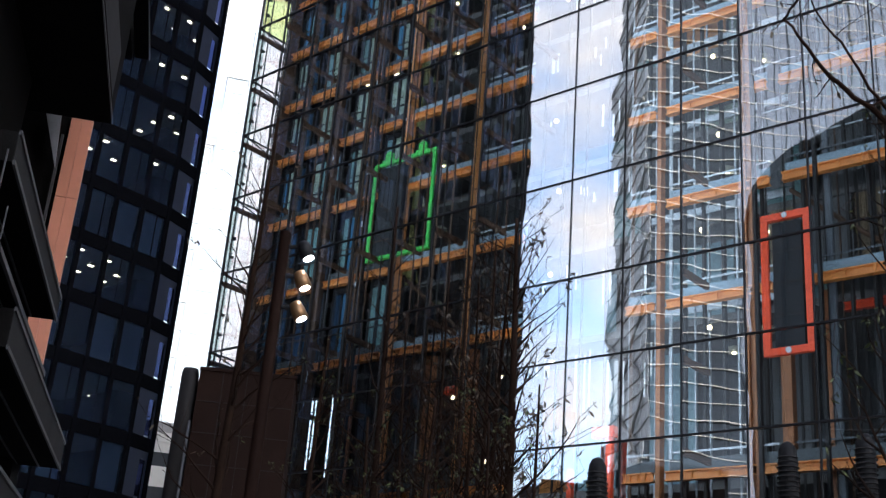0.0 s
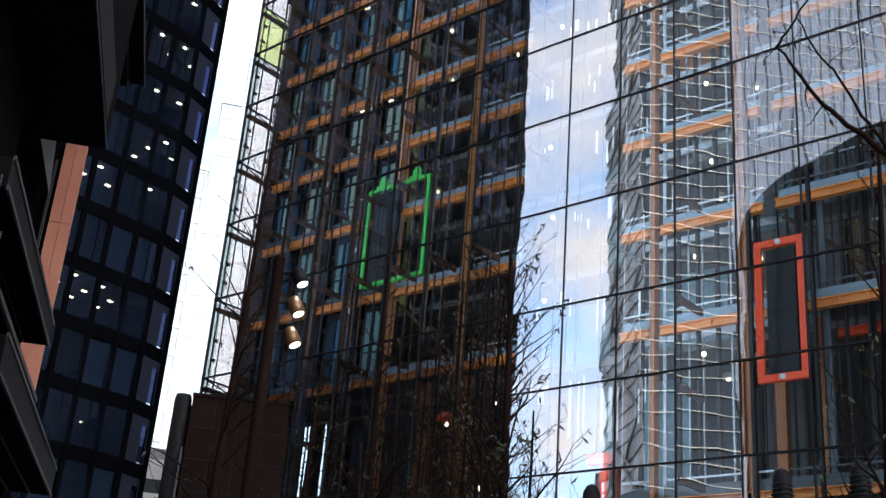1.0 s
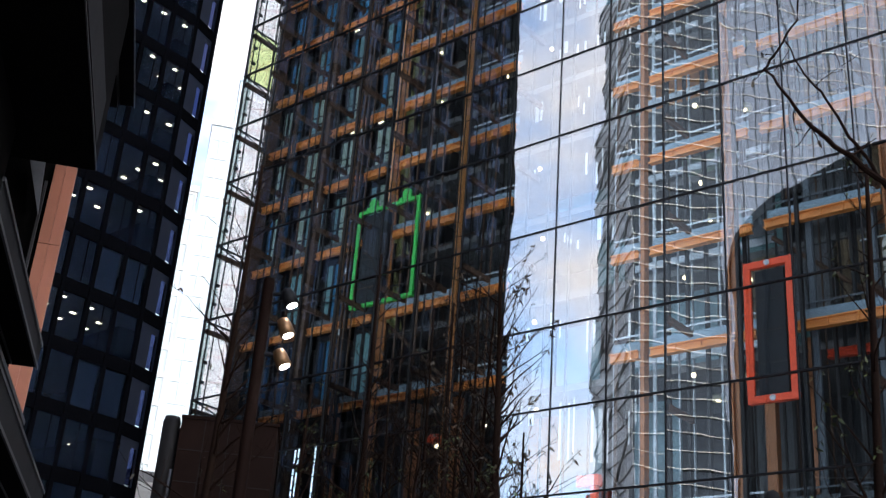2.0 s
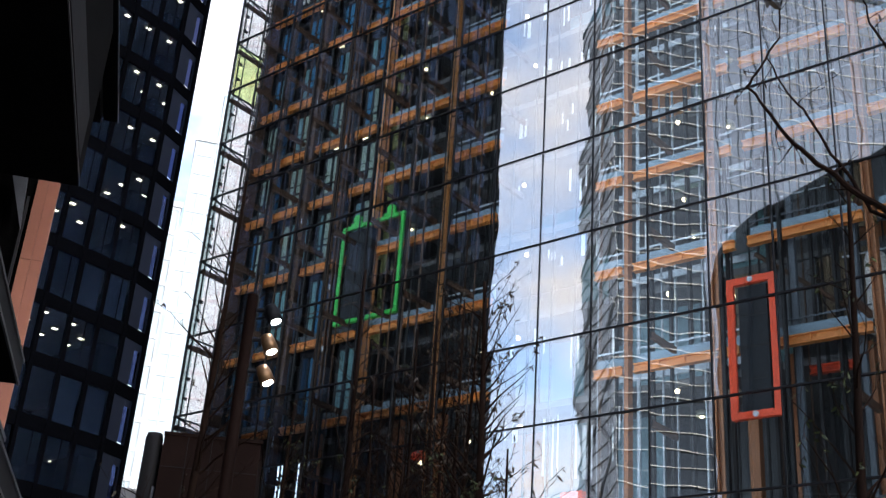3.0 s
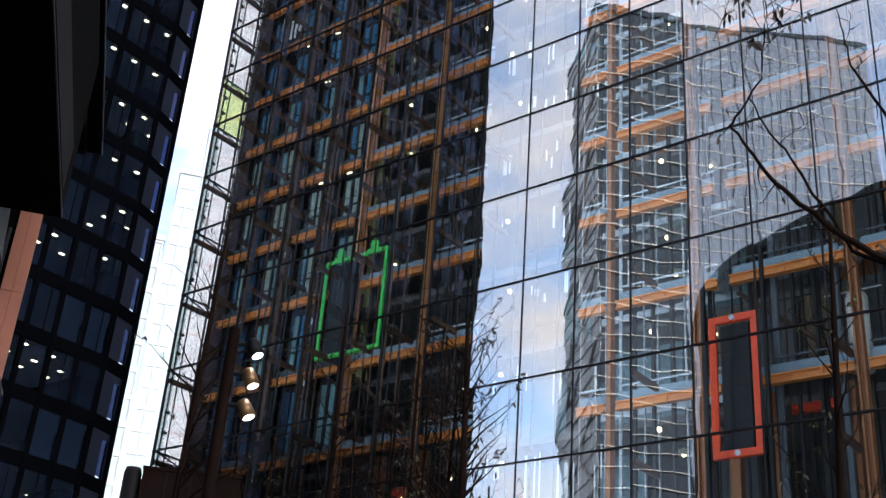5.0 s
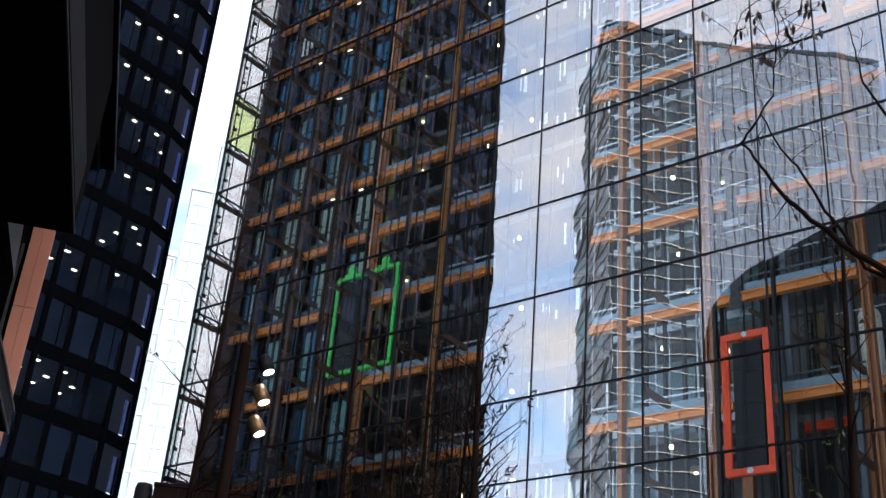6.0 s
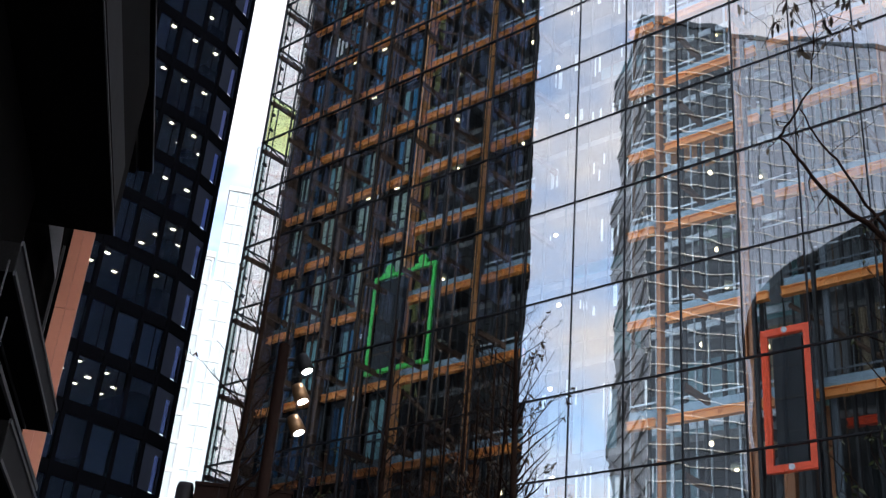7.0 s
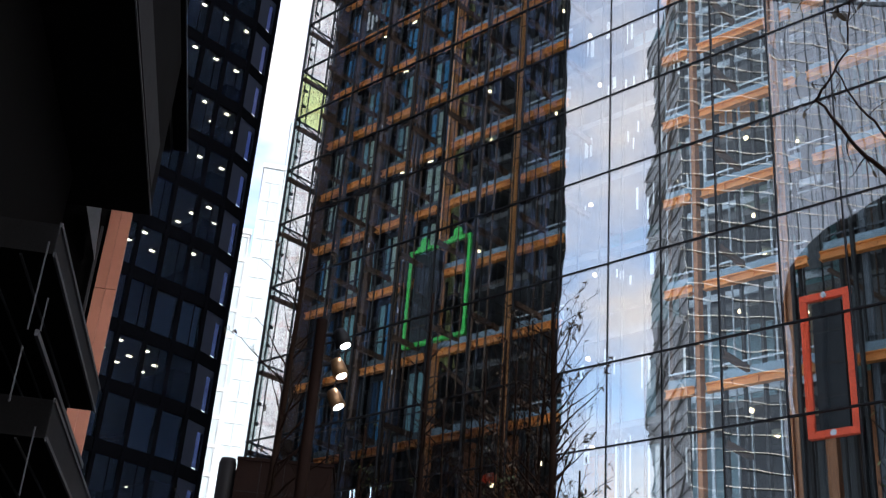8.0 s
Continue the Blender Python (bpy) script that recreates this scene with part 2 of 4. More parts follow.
tagged(part("ground", bm, M_PAVE), "grey stone paving of the square between the towers", "pavement", kind="structure")


# ---- the glass-fronted tower: outer curtain wall ----
WALL_Y = 40.0
PANE_W = 2.806
X_LEFT = -53.0
MULLIONS = [-30.81 + PANE_W * i for i in range(-8, 15)]
MULLIONS[0] = X_LEFT
ROWS = [4.0, 8.4, 12.43, 16.18, 19.99, 24.86, 29.74, 34.07, 37.99, 41.9, 45.7, 49.5, 53.3, 57.1, 60.9]
rnd = random.Random(7)

curtain_wall = thing("wall_glass", (0, 0, 0), "tall curtain wall of large mirror-coated glass panes with thin black joints", "wall", kind="structure")
for x in MULLIONS:
    bm = bmesh.new()
    w = 0.05 if x == X_LEFT else 0.025
    box(bm, (x - w, WALL_Y - 0.015, ROWS[0]), (x + w, WALL_Y + 0.12, ROWS[-1]))
    part("mullion", bm, M_STEEL, curtain_wall)
for z in ROWS:
    bm = bmesh.new()
    box(bm, (X_LEFT - 0.1, WALL_Y - 0.02, z - 0.036), (MULLIONS[-1], WALL_Y + 0.13, z + 0.036))
    part("transom", bm, M_STEEL, curtain_wall)
for i, (a, b) in enumerate(zip(MULLIONS, MULLIONS[1:])):
    for z0, z1 in zip(ROWS, ROWS[1:]):
        bm = bmesh.new()
        w, h = (b - a) / 2 - 0.02, (z1 - z0) / 2 - 0.03
        box(bm, (-w, -0.012, -h), (w, 0.012, h))
        ob = part("pane", bm, M_WALL_GLASS, curtain_wall)
        ob.matrix_basis = pose((a + b) / 2, WALL_Y + 0.03, (z0 + z1) / 2, rnd.gauss(0, 0.06), 0, rnd.gauss(0, 0.08))
        ob.visible_shadow = False

# brackets that carry the glass, posts and the return at the open end
bm = bmesh.new()
box(bm, (-0.09, 0.14, -0.75), (0.09, 2.3, -0.47))
bracket_me = mesh_of("bracket", bm, M_BROWN_STEEL)
bm = bmesh.new()
tube(bm, [Vector((0, 0.14, -0.02)), Vector((0, 2.25, -0.52))], [0.045, 0.045], 6)
tie_me = mesh_of("tie_rod", bm, M_STEEL)
for i, x in enumerate(MULLIONS):
    for z in ROWS[2:13]:
        if (-20 < x < -16.7 and z < 30) or -29 < x < -24:
            continue
        shared("bracket", bracket_me, curtain_wall, pose(x + (0.1 if i == 0 else 0), WALL_Y, z))
        if i == 0:
            shared("tie_rod", tie_me, curtain_wall, pose(x + 0.1, WALL_Y, z))
for y in (WALL_Y + 0.35, WALL_Y + 0.8):
    bm = bmesh.new()
    tube(bm, [Vector((X_LEFT + 0.05, y, 4)), Vector((X_LEFT + 0.05, y, 60.9))], [0.05, 0.05], 6)
    part("edge_rod", bm, M_STEEL, curtain_wall)
for z in ROWS[2:13]:
    for dz in (1.2, 2.4):
        bm = bmesh.new()
        box(bm, (X_LEFT, WALL_Y + 0.3, z + dz - 0.09), (X_LEFT + 0.12, WALL_Y + 0.6, z + dz + 0.09))
        part("clamp", bm, M_STEEL, curtain_wall)
for z0, z1 in zip(ROWS[1:], ROWS[2:]):
    green = abs(z0 - 41.9) < 0.1
    bm = bmesh.new()
    box(bm, (X_LEFT - 0.01, WALL_Y + 0.2, z0 + 0.06), (X_LEFT + 0.01, WALL_Y + 2.3, z1 - 0.06))
    ob = part("return_pane", bm, M_GREEN_GLASS if green else M_CLEAR, curtain_wall, "lime green tinted glass pane" if green else "")
    ob.visible_shadow = False
    bm = bmesh.new()
    box(bm, (X_LEFT - 0.04, WALL_Y + 0.15, z0 - 0.05), (X_LEFT + 0.04, WALL_Y + 2.4, z0 + 0.05))
    part("return_rail", bm, M_STEEL, curtain_wall)

# ---- the steel frame behind the glass ----
FRAME_Y = 42.6
LEVELS = [11.45, 19.0, 23.85, 28.6, 33.0, 36.9, 40.8, 44.65, 48.4, 52.2, 56.0, 59.8]
COLUMNS = [-52.7 + 5.57 * k for k in range(11)]
X_END = MULLIONS[-1]
frame_steel = thing("steel_frame", (0, 0, 0), "orange painted steel frame of columns and floor beams behind the glass", "frame", kind="structure")
for k, x in enumerate(COLUMNS):
    bm = bmesh.new()
    r = 0.11
    if k > 5 or k == 4:
        bm.free()
        continue
    if k == 2:
        x = -41.1
    if k == 0:
        box(bm, (x - 0.2, FRAME_Y - 0.3, 0), (x + 0.25, FRAME_Y + 0.3, 62))
        part("column", bm, M_BROWN_STEEL, frame_steel, "dark brown corner column")
        continue
    if k % 2 == 1:
        box(bm, (x - 0.1, FRAME_Y - 0.2, 0), (x + 0.1, FRAME_Y + 0.2, 62))
        part("column", bm, M_BROWN_STEEL if k < 2 else M_RUST if k == 5 else M_TAN, frame_steel)
    else:
        box(bm, (x - r, FRAME_Y - 0.3, 0), (x + r, FRAME_Y - 0.25, 62))
        box(bm, (x - r, FRAME_Y + 0.25, 0), (x + r, FRAME_Y + 0.3, 62))
        box(bm, (x - 0.05, FRAME_Y - 0.26, 0), (x + 0.05, FRAME_Y + 0.26, 62))
        part("column", bm, M_TAN, frame_steel)
for x, w in ((-20.5, 0.14), (-13.7, 0.13), (-8.1, 0.13)):
    bm = bmesh.new()
    for side in (-1, 1):
        box(bm, (x + side * w - 0.04, FRAME_Y - 0.2, 0), (x + side * w + 0.04, FRAME_Y + 0.2, 62))
    box(bm, (x - w + 0.04, FRAME_Y - 0.03, 0), (x + w - 0.04, FRAME_Y + 0.03, 62))
    part("column", bm, M_RUST, frame_steel)
# twin posts that carry the landing fronts, with small pale clips
bm = bmesh.new()
for side in (-0.2, 0.2):
    box(bm, (side - 0.06, -0.08, 0), (side + 0.06, 0.08, 62))
for k in range(70):
    box(bm, (-0.14, -0.05, 2 + 0.85 * k), (0.14, 0.05, 2.12 + 0.85 * k))
twin_me = mesh_of("twin_post", bm, M_BROWN_STEEL)
bm = bmesh.new()
box(bm, (-0.04, -0.11, -0.16), (0.04, -0.08, 0.16))
clip_me = mesh_of("clip", bm, M_SILVER)
clips = random.Random(17)
for x in (-49.9, -46.9, -43.9):
    twin = shared("twin_post", twin_me, frame_steel, pose(x, FRAME_Y - 0.45, 0))
    for k in range(12):
        shared("clip", clip_me, twin, pose(clips.choice((-0.2, 0.2)), 0, clips.uniform(16, 58)))
GLARE_X0, GLARE_X1 = -32.6, -26.6      # front beams are left out here, as if washed out by the mirrored sky
for z in LEVELS:
    for x0, x1 in zip(COLUMNS, COLUMNS[1:]):
        bm = bmesh.new()
        lo, hi = z - 0.21, z + 0.19
        a, b = x0 + 0.3, x1 - 0.3
        if a < GLARE_X0 < b:
            b = GLARE_X0
        if a < GLARE_X1 < b:
            a = GLARE_X1
        box(bm, (a, FRAME_Y - 0.16, lo), (b, FRAME_Y + 0.16, lo + 0.05))
        box(bm, (a, FRAME_Y - 0.16, hi - 0.05), (b, FRAME_Y + 0.16, hi))
        box(bm, (a, FRAME_Y - 0.03, lo), (b, FRAME_Y + 0.03, hi))
        for s in range(1, 4):
            xs = a + (b - a) * s / 4
            box(bm, (xs - 0.02, FRAME_Y - 0.15, lo + 0.05), (xs + 0.02, FRAME_Y + 0.15, hi - 0.05))
        part("floor_beam", bm, M_ORANGE, frame_steel)
# slender posts between the columns
x = COLUMNS[0] + 0.93
while x < X_END:
    if min(abs(x - c) for c in COLUMNS) > 0.5 and x > -36 and not GLARE_X0 < x < GLARE_X1:
        bm = bmesh.new()
        box(bm, (x - 0.06, FRAME_Y + 0.35, 0), (x + 0.06, FRAME_Y + 0.55, 62))
        part("post", bm, M_STEEL, frame_steel)
    x += 0.93
# second, finer layer of rods and rails in front of the panels
rods = random.Random(21)
x = X_LEFT + 1.0
while x < X_END:
    bm = bmesh.new()
    w = rods.choice((0.03, 0.03, 0.045, 0.08))
    y = FRAME_Y + rods.uniform(1.2, 2.5)
    if x > -36.5 and not GLARE_X0 - 1 < x < GLARE_X1 - 1:
        box(bm, (x - w, y, 0), (x + w, y + 0.08, 62))
        part("rod", bm, rods.choice((M_STEEL, M_STEEL, M_BROWN_STEEL, M_SILVER if x < -20 else M_TAN)), frame_steel)
    else:
        bm.free()
    x += rods.uniform(0.35, 0.95)
# diagonal braces, every second bay
for k in (2, 6, 8):
    for z0, z1 in zip(LEVELS[1::2], LEVELS[2::2]):
        bm = bmesh.new()
        p, q = Vector((COLUMNS[k] + 0.3, FRAME_Y + 0.75, z1 - 0.3)), Vector((COLUMNS[k + 1] - 0.3, FRAME_Y + 0.75, z0 + 0.3))
        tube(bm, [p, q], [0.11, 0.11], 8)
        part("brace", bm, M_BROWN_STEEL, frame_steel)

# ---- floors, parapets, partitions behind the frame ----
BACK_Y = 52.0
for n_lv, z in enumerate(LEVELS):
    bm = bmesh.new()
    box(bm, (X_LEFT + 0.6, FRAME_Y + 2.9, z - 0.05), (X_END, BACK_Y, z + 0.30))
    tagged(part("floor_slab", bm, M_SLAB), "grey concrete office floor inside the glass tower", "floor", kind="structure")
    bm = bmesh.new()
    box(bm, (GLARE_X1 - 0.6, FRAME_Y + 2.7, z + 0.5), (-19.8, FRAME_Y + 2.8, z + 0.85))
    part("fascia", bm, M_SILVER, frame_steel, "pale aluminium floor fascia")
    for x0, x1 in zip(COLUMNS, COLUMNS[1:]):
        a, b = x0 + 0.35, x1 - 0.35
        if a < GLARE_X0 < b:
            b = GLARE_X0
        if a < GLARE_X1 < b:
            a = GLARE_X1
        bm = bmesh.new()
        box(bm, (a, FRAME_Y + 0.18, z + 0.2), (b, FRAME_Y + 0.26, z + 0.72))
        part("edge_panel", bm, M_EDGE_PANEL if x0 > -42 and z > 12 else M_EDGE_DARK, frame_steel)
        if -38 < x0:
            bm = bmesh.new()
            box(bm, (a, FRAME_Y + 0.2, z + 0.98), (b, FRAME_Y + 0.25, z + 1.06))
            part("handrail", bm, M_SILVER if x0 < -21 else M_GREY_POST, frame_steel)
# glazed inner front: coloured panels on the lift side, clear office fronts on the other
inner_front = thing("wall_inner", (0, 0, 0), "inner front of blue, teal and grey glazed panels behind the steel frame", "wall", kind="structure")
levels = LEVELS + [63.5]
for z0, z1 in zip(levels[1:], levels[2:]):
    for m0, m1 in ((-52.3, -50.25), (-49.5, -47.25), (-46.5, -44.25), (-43.5, -41.35)):
        split = 0.62 if rnd.random() < 0.6 else 0.5
        cuts = [m0, m0 + (m1 - m0) * split * 0.5, m0 + (m1 - m0) * split, m1]
        upper = M_BLUE[0] if z0 > 39 else M_BLUE[2] if z0 > 27 else M_BLUE[3]
        for c, (a, b) in enumerate(zip(cuts, cuts[1:])):
            bm = bmesh.new()
            box(bm, (a + 0.05, FRAME_Y + 0.62, z0 + 0.62), (b - 0.05, FRAME_Y + 0.66, z1 - 0.5))
            part("panel", bm, M_BLUE[3] if c == 2 and rnd.random() < 0.8 else rnd.choices((upper, M_BLUE[1], M_BLUE[0]), (5, 2, 1))[0], inner_front)
            bm = bmesh.new()
            box(bm, (b - 0.05, FRAME_Y + 0.5, z0 + 0.2), (b + 0.05, FRAME_Y + 0.66, z1 - 0.2))
            part("window_post", bm, M_STEEL, inner_front)
        for zz, h, mt in ((z0 + 0.45, 0.12, M_EDGE_PANEL), (z0 + 0.40 * (z1 - z0), 0.05, M_STEEL), (z1 - 0.5, 0.3, M_STEEL)):
            bm = bmesh.new()
            box(bm, (m0, FRAME_Y + 0.48, zz), (m1, FRAME_Y + 0.6, zz + h))
            part("rail", bm, mt, inner_front)
        bm = bmesh.new()
        box(bm, (m0 - 0.2, FRAME_Y + 0.68, z0 + 0.2), (m1 + 0.2, FRAME_Y + 0.72, z1 - 0.15))
        part("backing", bm, M_STEEL, inner_front)
for x in [-35.2 + 1.4 * k for k in range(31)]:
    bm = bmesh.new()
    box(bm, (x - 0.025, FRAME_Y + 2.85, 0), (x + 0.025, FRAME_Y + 3.0, 62))
    part("window_post", bm, M_SILVER if rnd.random() < 0.25 and x < -20 else M_STEEL, inner_front)
for z0, z1 in zip(levels, levels[1:]):
    x = -35.5
    while x < X_END:
        w = rnd.uniform(1.2, 4.0)
        if rnd.random() < 0.7:
            bm = bmesh.new()
            y = rnd.uniform(47.5, 51.0)
            box(bm, (x, y, z0 + 0.30), (min(x + w, -20.6 if x < -20.8 else X_END), y + 0.1, z1 - 0.05))
            part("partition", bm, rnd.choice((M_BACK, M_OFFICE, M_OFFICE, M_BLUE[1], M_BLUE[2], M_TAN)) if x < -20 and (z0 > 12 or x < -27) else rnd.choice((M_BACK, M_BACK, M_RUST)), inner_front)
        x += w + rnd.uniform(0, 1.5)
# hanging white blinds in the office bays
hang = random.Random(31)
for z0, z1 in zip(LEVELS, LEVELS[1:]):
    x = -34.0
    while x < -25.8:
        if hang.random() < 0.75:
            h = hang.uniform(0.1, 0.4) * (z1 - z0)
            for k in range(hang.choice((1, 2, 2, 3))):
                bm = bmesh.new()
                y = 46.2 + hang.uniform(-0.2, 0.2)
                top = z1 - hang.uniform(0.1, 1.2)
                w = hang.choice((0.04, 0.06, 0.11))
                box(bm, (x - w, y, max(top - h, z0 + 0.4)), (x + w, y + 0.02, top))
                part("blind", bm, M_BLIND, inner_front)
                x += hang.uniform(0.28, 0.5)
        x += hang.uniform(0.3, 1.6)
# tan panels, blue-grey posts and glazing bars of the further bays
bm = bmesh.new()
for k in range(5):
    box(bm, (-0.6 + k * 0.25, 0, 0), (-0.38 + k * 0.25, 0.05 if k % 2 else 0.08, 1))
tan_me = mesh_of("tan_panel", bm, M_TAN_PANEL)
bm = bmesh.new()
box(bm, (-0.62, 0, 0), (0.62, 0.05, 1))
dark_me = mesh_of("dark_panel", bm, M_BACK)
for z0, z1 in zip(LEVELS[1:], LEVELS[2:]):
    for k in range(19):
        x = -20.2 + 1.32 * k
        pick = hang.random()
        if pick < 0.8:
            shared("tan_panel", tan_me if pick < 0.42 else dark_me, inner_front, pose(x, FRAME_Y + 2.2 + 0.3 * hang.random(), z0 + 0.75) @ Matrix.Diagonal((1, 1, z1 - z0 - 1.0, 1)))
    for k in range(9):
        bm = bmesh.new()
        z = z0 + hang.uniform(1.3, z1 - z0 - 0.6)
        x = -20.4 + 2.6 * k
        box(bm, (x, FRAME_Y + 0.6, z), (x + 2.4, FRAME_Y + 0.66, z + 0.05))
        part("glazing_rail", bm, M_STEEL if hang.random() < 0.6 else M_SILVER, inner_front)
for k in range(8):
    bm = bmesh.new()
    box(bm, (-17.35 + 2.62 * k, FRAME_Y + 0.3, 0), (-17.08 + 2.62 * k, FRAME_Y + 0.55, 62))
    bmesh.ops.bevel(bm, geom=bm.edges[:], offset=0.04, segments=1, affect="EDGES")
    part("grey_post", bm, M_GREY_POST, inner_front)
# olive sloping walls of the stair landings between the two bright columns
for z0, z1 in zip(LEVELS[2:], LEVELS[3:]):
    bm = bmesh.new()
    v = box(bm, (-43.9, 45.4, z0 + 0.35), (-42.3, 45.6, z1 - 0.5))
    for p in v:
        if p.co.x > -43 and p.co.z > z0 + 1:
            p.co.x -= 0.75
    part("stair_wall", bm, M_OLIVE, inner_front, "olive painted sloping stair wall")
# hangers close behind the glass on the lift side
for k in range(33):
    x = X_LEFT + 0.6 + 0.62 * k + hang.uniform(-0.2, 0.2)
    w = hang.choice((0.015, 0.02, 0.03, 0.045))
    y = 41.0 + hang.uniform(0, 1.0)
    if -43.2 < x < -38.0:
        y = 40.9 + 0.4 * (y - 41.0)
        w = 0.02
    bm = bmesh.new()
    box(bm, (x - w, y, 0), (x + w, y + 0.06, 62))
    part("hanger", bm, hang.choice((M_STEEL, M_BROWN_STEEL)), inner_front)
# thin tie rails between the hangers
for z0, z1 in zip(LEVELS[1:], LEVELS[2:]):
    for f in (0.3, 0.62):
        for x0, x1 in ((-52.8, -47.0), (-46.8, -41.3), (-40.9, -36.2), (-35.8, -33.0)):
            if hang.random() < 0.8:
                z = z0 + (z1 - z0) * (f + hang.uniform(-0.06, 0.06))
                y = 41.9 if hang.random() < 0.5 else 42.15
                bm = bmesh.new()
                box(bm, (x0, y, z - 0.02), (x1, y + 0.05, z + 0.02))
                part("tie_rail", bm, hang.choice((M_STEEL, M_BROWN_STEEL)), inner_front)
# the solid rest of the tower, carried far up to shade the square
core = thing("tower_core", (0, 0, 0), "dark body of the glass tower rising behind its front", "building", kind="structure")
bm = bmesh.new()
box(bm, (X_LEFT + 0.5, BACK_Y, 0), (X_END, 82, 235))
part("body", bm, M_BACK, core)
bm = bmesh.new()
box(bm, (X_LEFT + 0.5, FRAME_Y + 3.0, 63.6), (X_END, BACK_Y - 0.01, 235))
part("upper_front", bm, M_GREY_TOWER, core)
bm = bmesh.new()
box(bm, (X_LEFT + 0.45, FRAME_Y + 0.32, 0), (X_LEFT + 0.65, BACK_Y - 0.01, 63.5))
part("end_wall", bm, M_STEEL, core)
# unseen block added beside the tower to keep the sun off the square
bm = bmesh.new()
box(bm, (X_END, WALL_Y - 0.3, 0), (X_END + 125, 82, 235))
part("sun_screen_block", bm, M_GREY_TOWER, core)

# ---- lamps behind the glass ----
bm = bmesh.new()
bmesh.ops.create_uvsphere(bm, u_segments=10, v_segments=6, radius=0.12)
globe_me = mesh_of("globe", bm, M_LAMP, True)
bm = bmesh.new()
bmesh.ops.create_uvsphere(bm, u_segments=14, v_segments=7, radius=0.42)
for v in bm.verts:
    v.co.z = max(v.co.z, -0.05) * 0.7
shade_me = mesh_of("shade", bm, surface("pale_dish", (0.55, 0.55, 0.42), 0.4), True)
bm = bmesh.new()
box(bm, (-0.45, -0.05, -0.02), (0.45, 0.05, 0.02))
strip_me = mesh_of("tube", bm, M_LAMP)


def ceiling_lamp(x, y, z, me, dish=False):
    ob = thing("ceiling_lamp", (x, y, z), "lit warm white lamp hanging under an office ceiling", "lamp", "lamps in the glass tower")
    shared("bulb", me, ob, pose(0, 0, -0.32))
    if dish:
        shared("shade", shade_me, ob, pose(0, 0, -0.3))
    bm = bmesh.new()
    tube(bm, [Vector((0, 0, -0.2)), Vector((0, 0, 0.0))], [0.02, 0.02], 6)
    part("stem", bm, M_STEEL, ob)


for z in LEVELS[1:11]:
    zc = z - 0.05
    for x, y, dish in ((-33.6, 46.6, False), (-25.0, 49.0, True), (-21.8, 46.8, True), (-15.5, 47.2, False), (-43.0, 47.6, True), (-10.0, 48.5, True), (-23.6, 45.2, False), (-37.4, 47.6, False)):
        if rnd.random() < 0.85:
            ceiling_lamp(x + rnd.uniform(-0.6, 0.6), y, zc, globe_me, dish)
    for x in (-50.5, -47.8, -45.6, -42.6):
        if rnd.random() < 0.4:
            ob = thing("strip_lamp", (x + rnd.uniform(-0.5, 0.5), FRAME_Y + 0.40, zc - 0.12), "slim lit strip lamp on the lift landing front", "lamp", "strip lamps on the landings")
            shared("tube", strip_me, ob, pose(0, -0.06, 0) @ Matrix.Diagonal((0.4, 0.7, 1, 1)))
            bm = bmesh.new()
            box(bm, (-0.3, -0.04, 0.02), (0.3, 0.12, 0.06))
            part("housing", bm, M_STEEL, ob)


# ---- lifts ----
def lift(name, x0, x1, z0, z1, y, paint, label, bar, sheaves, deep=1.8, share=1.0):
    ob = thing(name, ((x0 + x1) / 2, y, z0), label, "lift")
    w, h = (x1 - x0) / 2, z1 - z0
    for s in (-1, 1):
        bm = bmesh.new()
        box(bm, (s * w - (bar if s > 0 else 0), -0.14, bar), (s * w + (bar if s < 0 else 0), 0.0, h - bar))
        for k in range(9):
            zz = bar + (h - 2 * bar) * (k + 0.5) / 9
            box(bm, (s * (w - bar / 2) - 0.04, -0.17, zz - 0.04), (s * (w - bar / 2) + 0.04, -0.14, zz + 0.04))
        part("upright", bm, paint, ob)
    for z in (0, h - bar):
        bm = bmesh.new()
        box(bm, (-w, -0.15, z), (w, 0.1, z + bar))
        bmesh.ops.bevel(bm, geom=bm.edges[:], offset=0.02, segments=1, affect="EDGES")
        part("crossbeam", bm, paint, ob)
        bm = bmesh.new()
        tube(bm, [Vector((0, -0.21, z + bar / 2)), Vector((0, -0.15, z + bar / 2))], [0.12, 0.12], 16)
        part("buffer_plate", bm, M_SILVER, ob, "round pale metal plate")
    bm = bmesh.new()
    box(bm, (-w + bar + 0.15, 0.0, bar + 0.02), ((w - bar - 0.15) * (2 * share - 1), deep, h - bar - 0.1))
    part("car", bm, M_CAR, ob, "dark glazed double-deck lift car")
    for k in range(1, 4):
        bm = bmesh.new()
        zz = bar + (h - 2 * bar) * k / 4
        box(bm, (-w + bar + 0.15, -0.03, zz - 0.04), ((w - bar - 0.15) * (2 * share - 1), 0.0, zz + 0.04))
        part("rail", bm, M_STEEL if k != 2 else M_PIPE, ob)
    for s in sheaves:
        bm = bmesh.new()
        tube(bm, [Vector((s, -0.06, h + 0.38)), Vector((s, 0.06, h + 0.38))], [0.3, 0.3], 18)
        wheel = part("sheave", bm, paint, ob)
        bm = bmesh.new()
        box(bm, (s - 0.42, -0.14, h), (s + 0.42, 0.1, h + 0.14))
        part("headgear", bm, paint, ob)
    return ob


lift("passenger_lift", -42.95, -38.35, 24.25, 30.2, 42.0, M_GREEN, "bright green framed double-deck lift with black cars in its shaft", 0.21, (-1.3, 1.2), 0.4, 0.46)
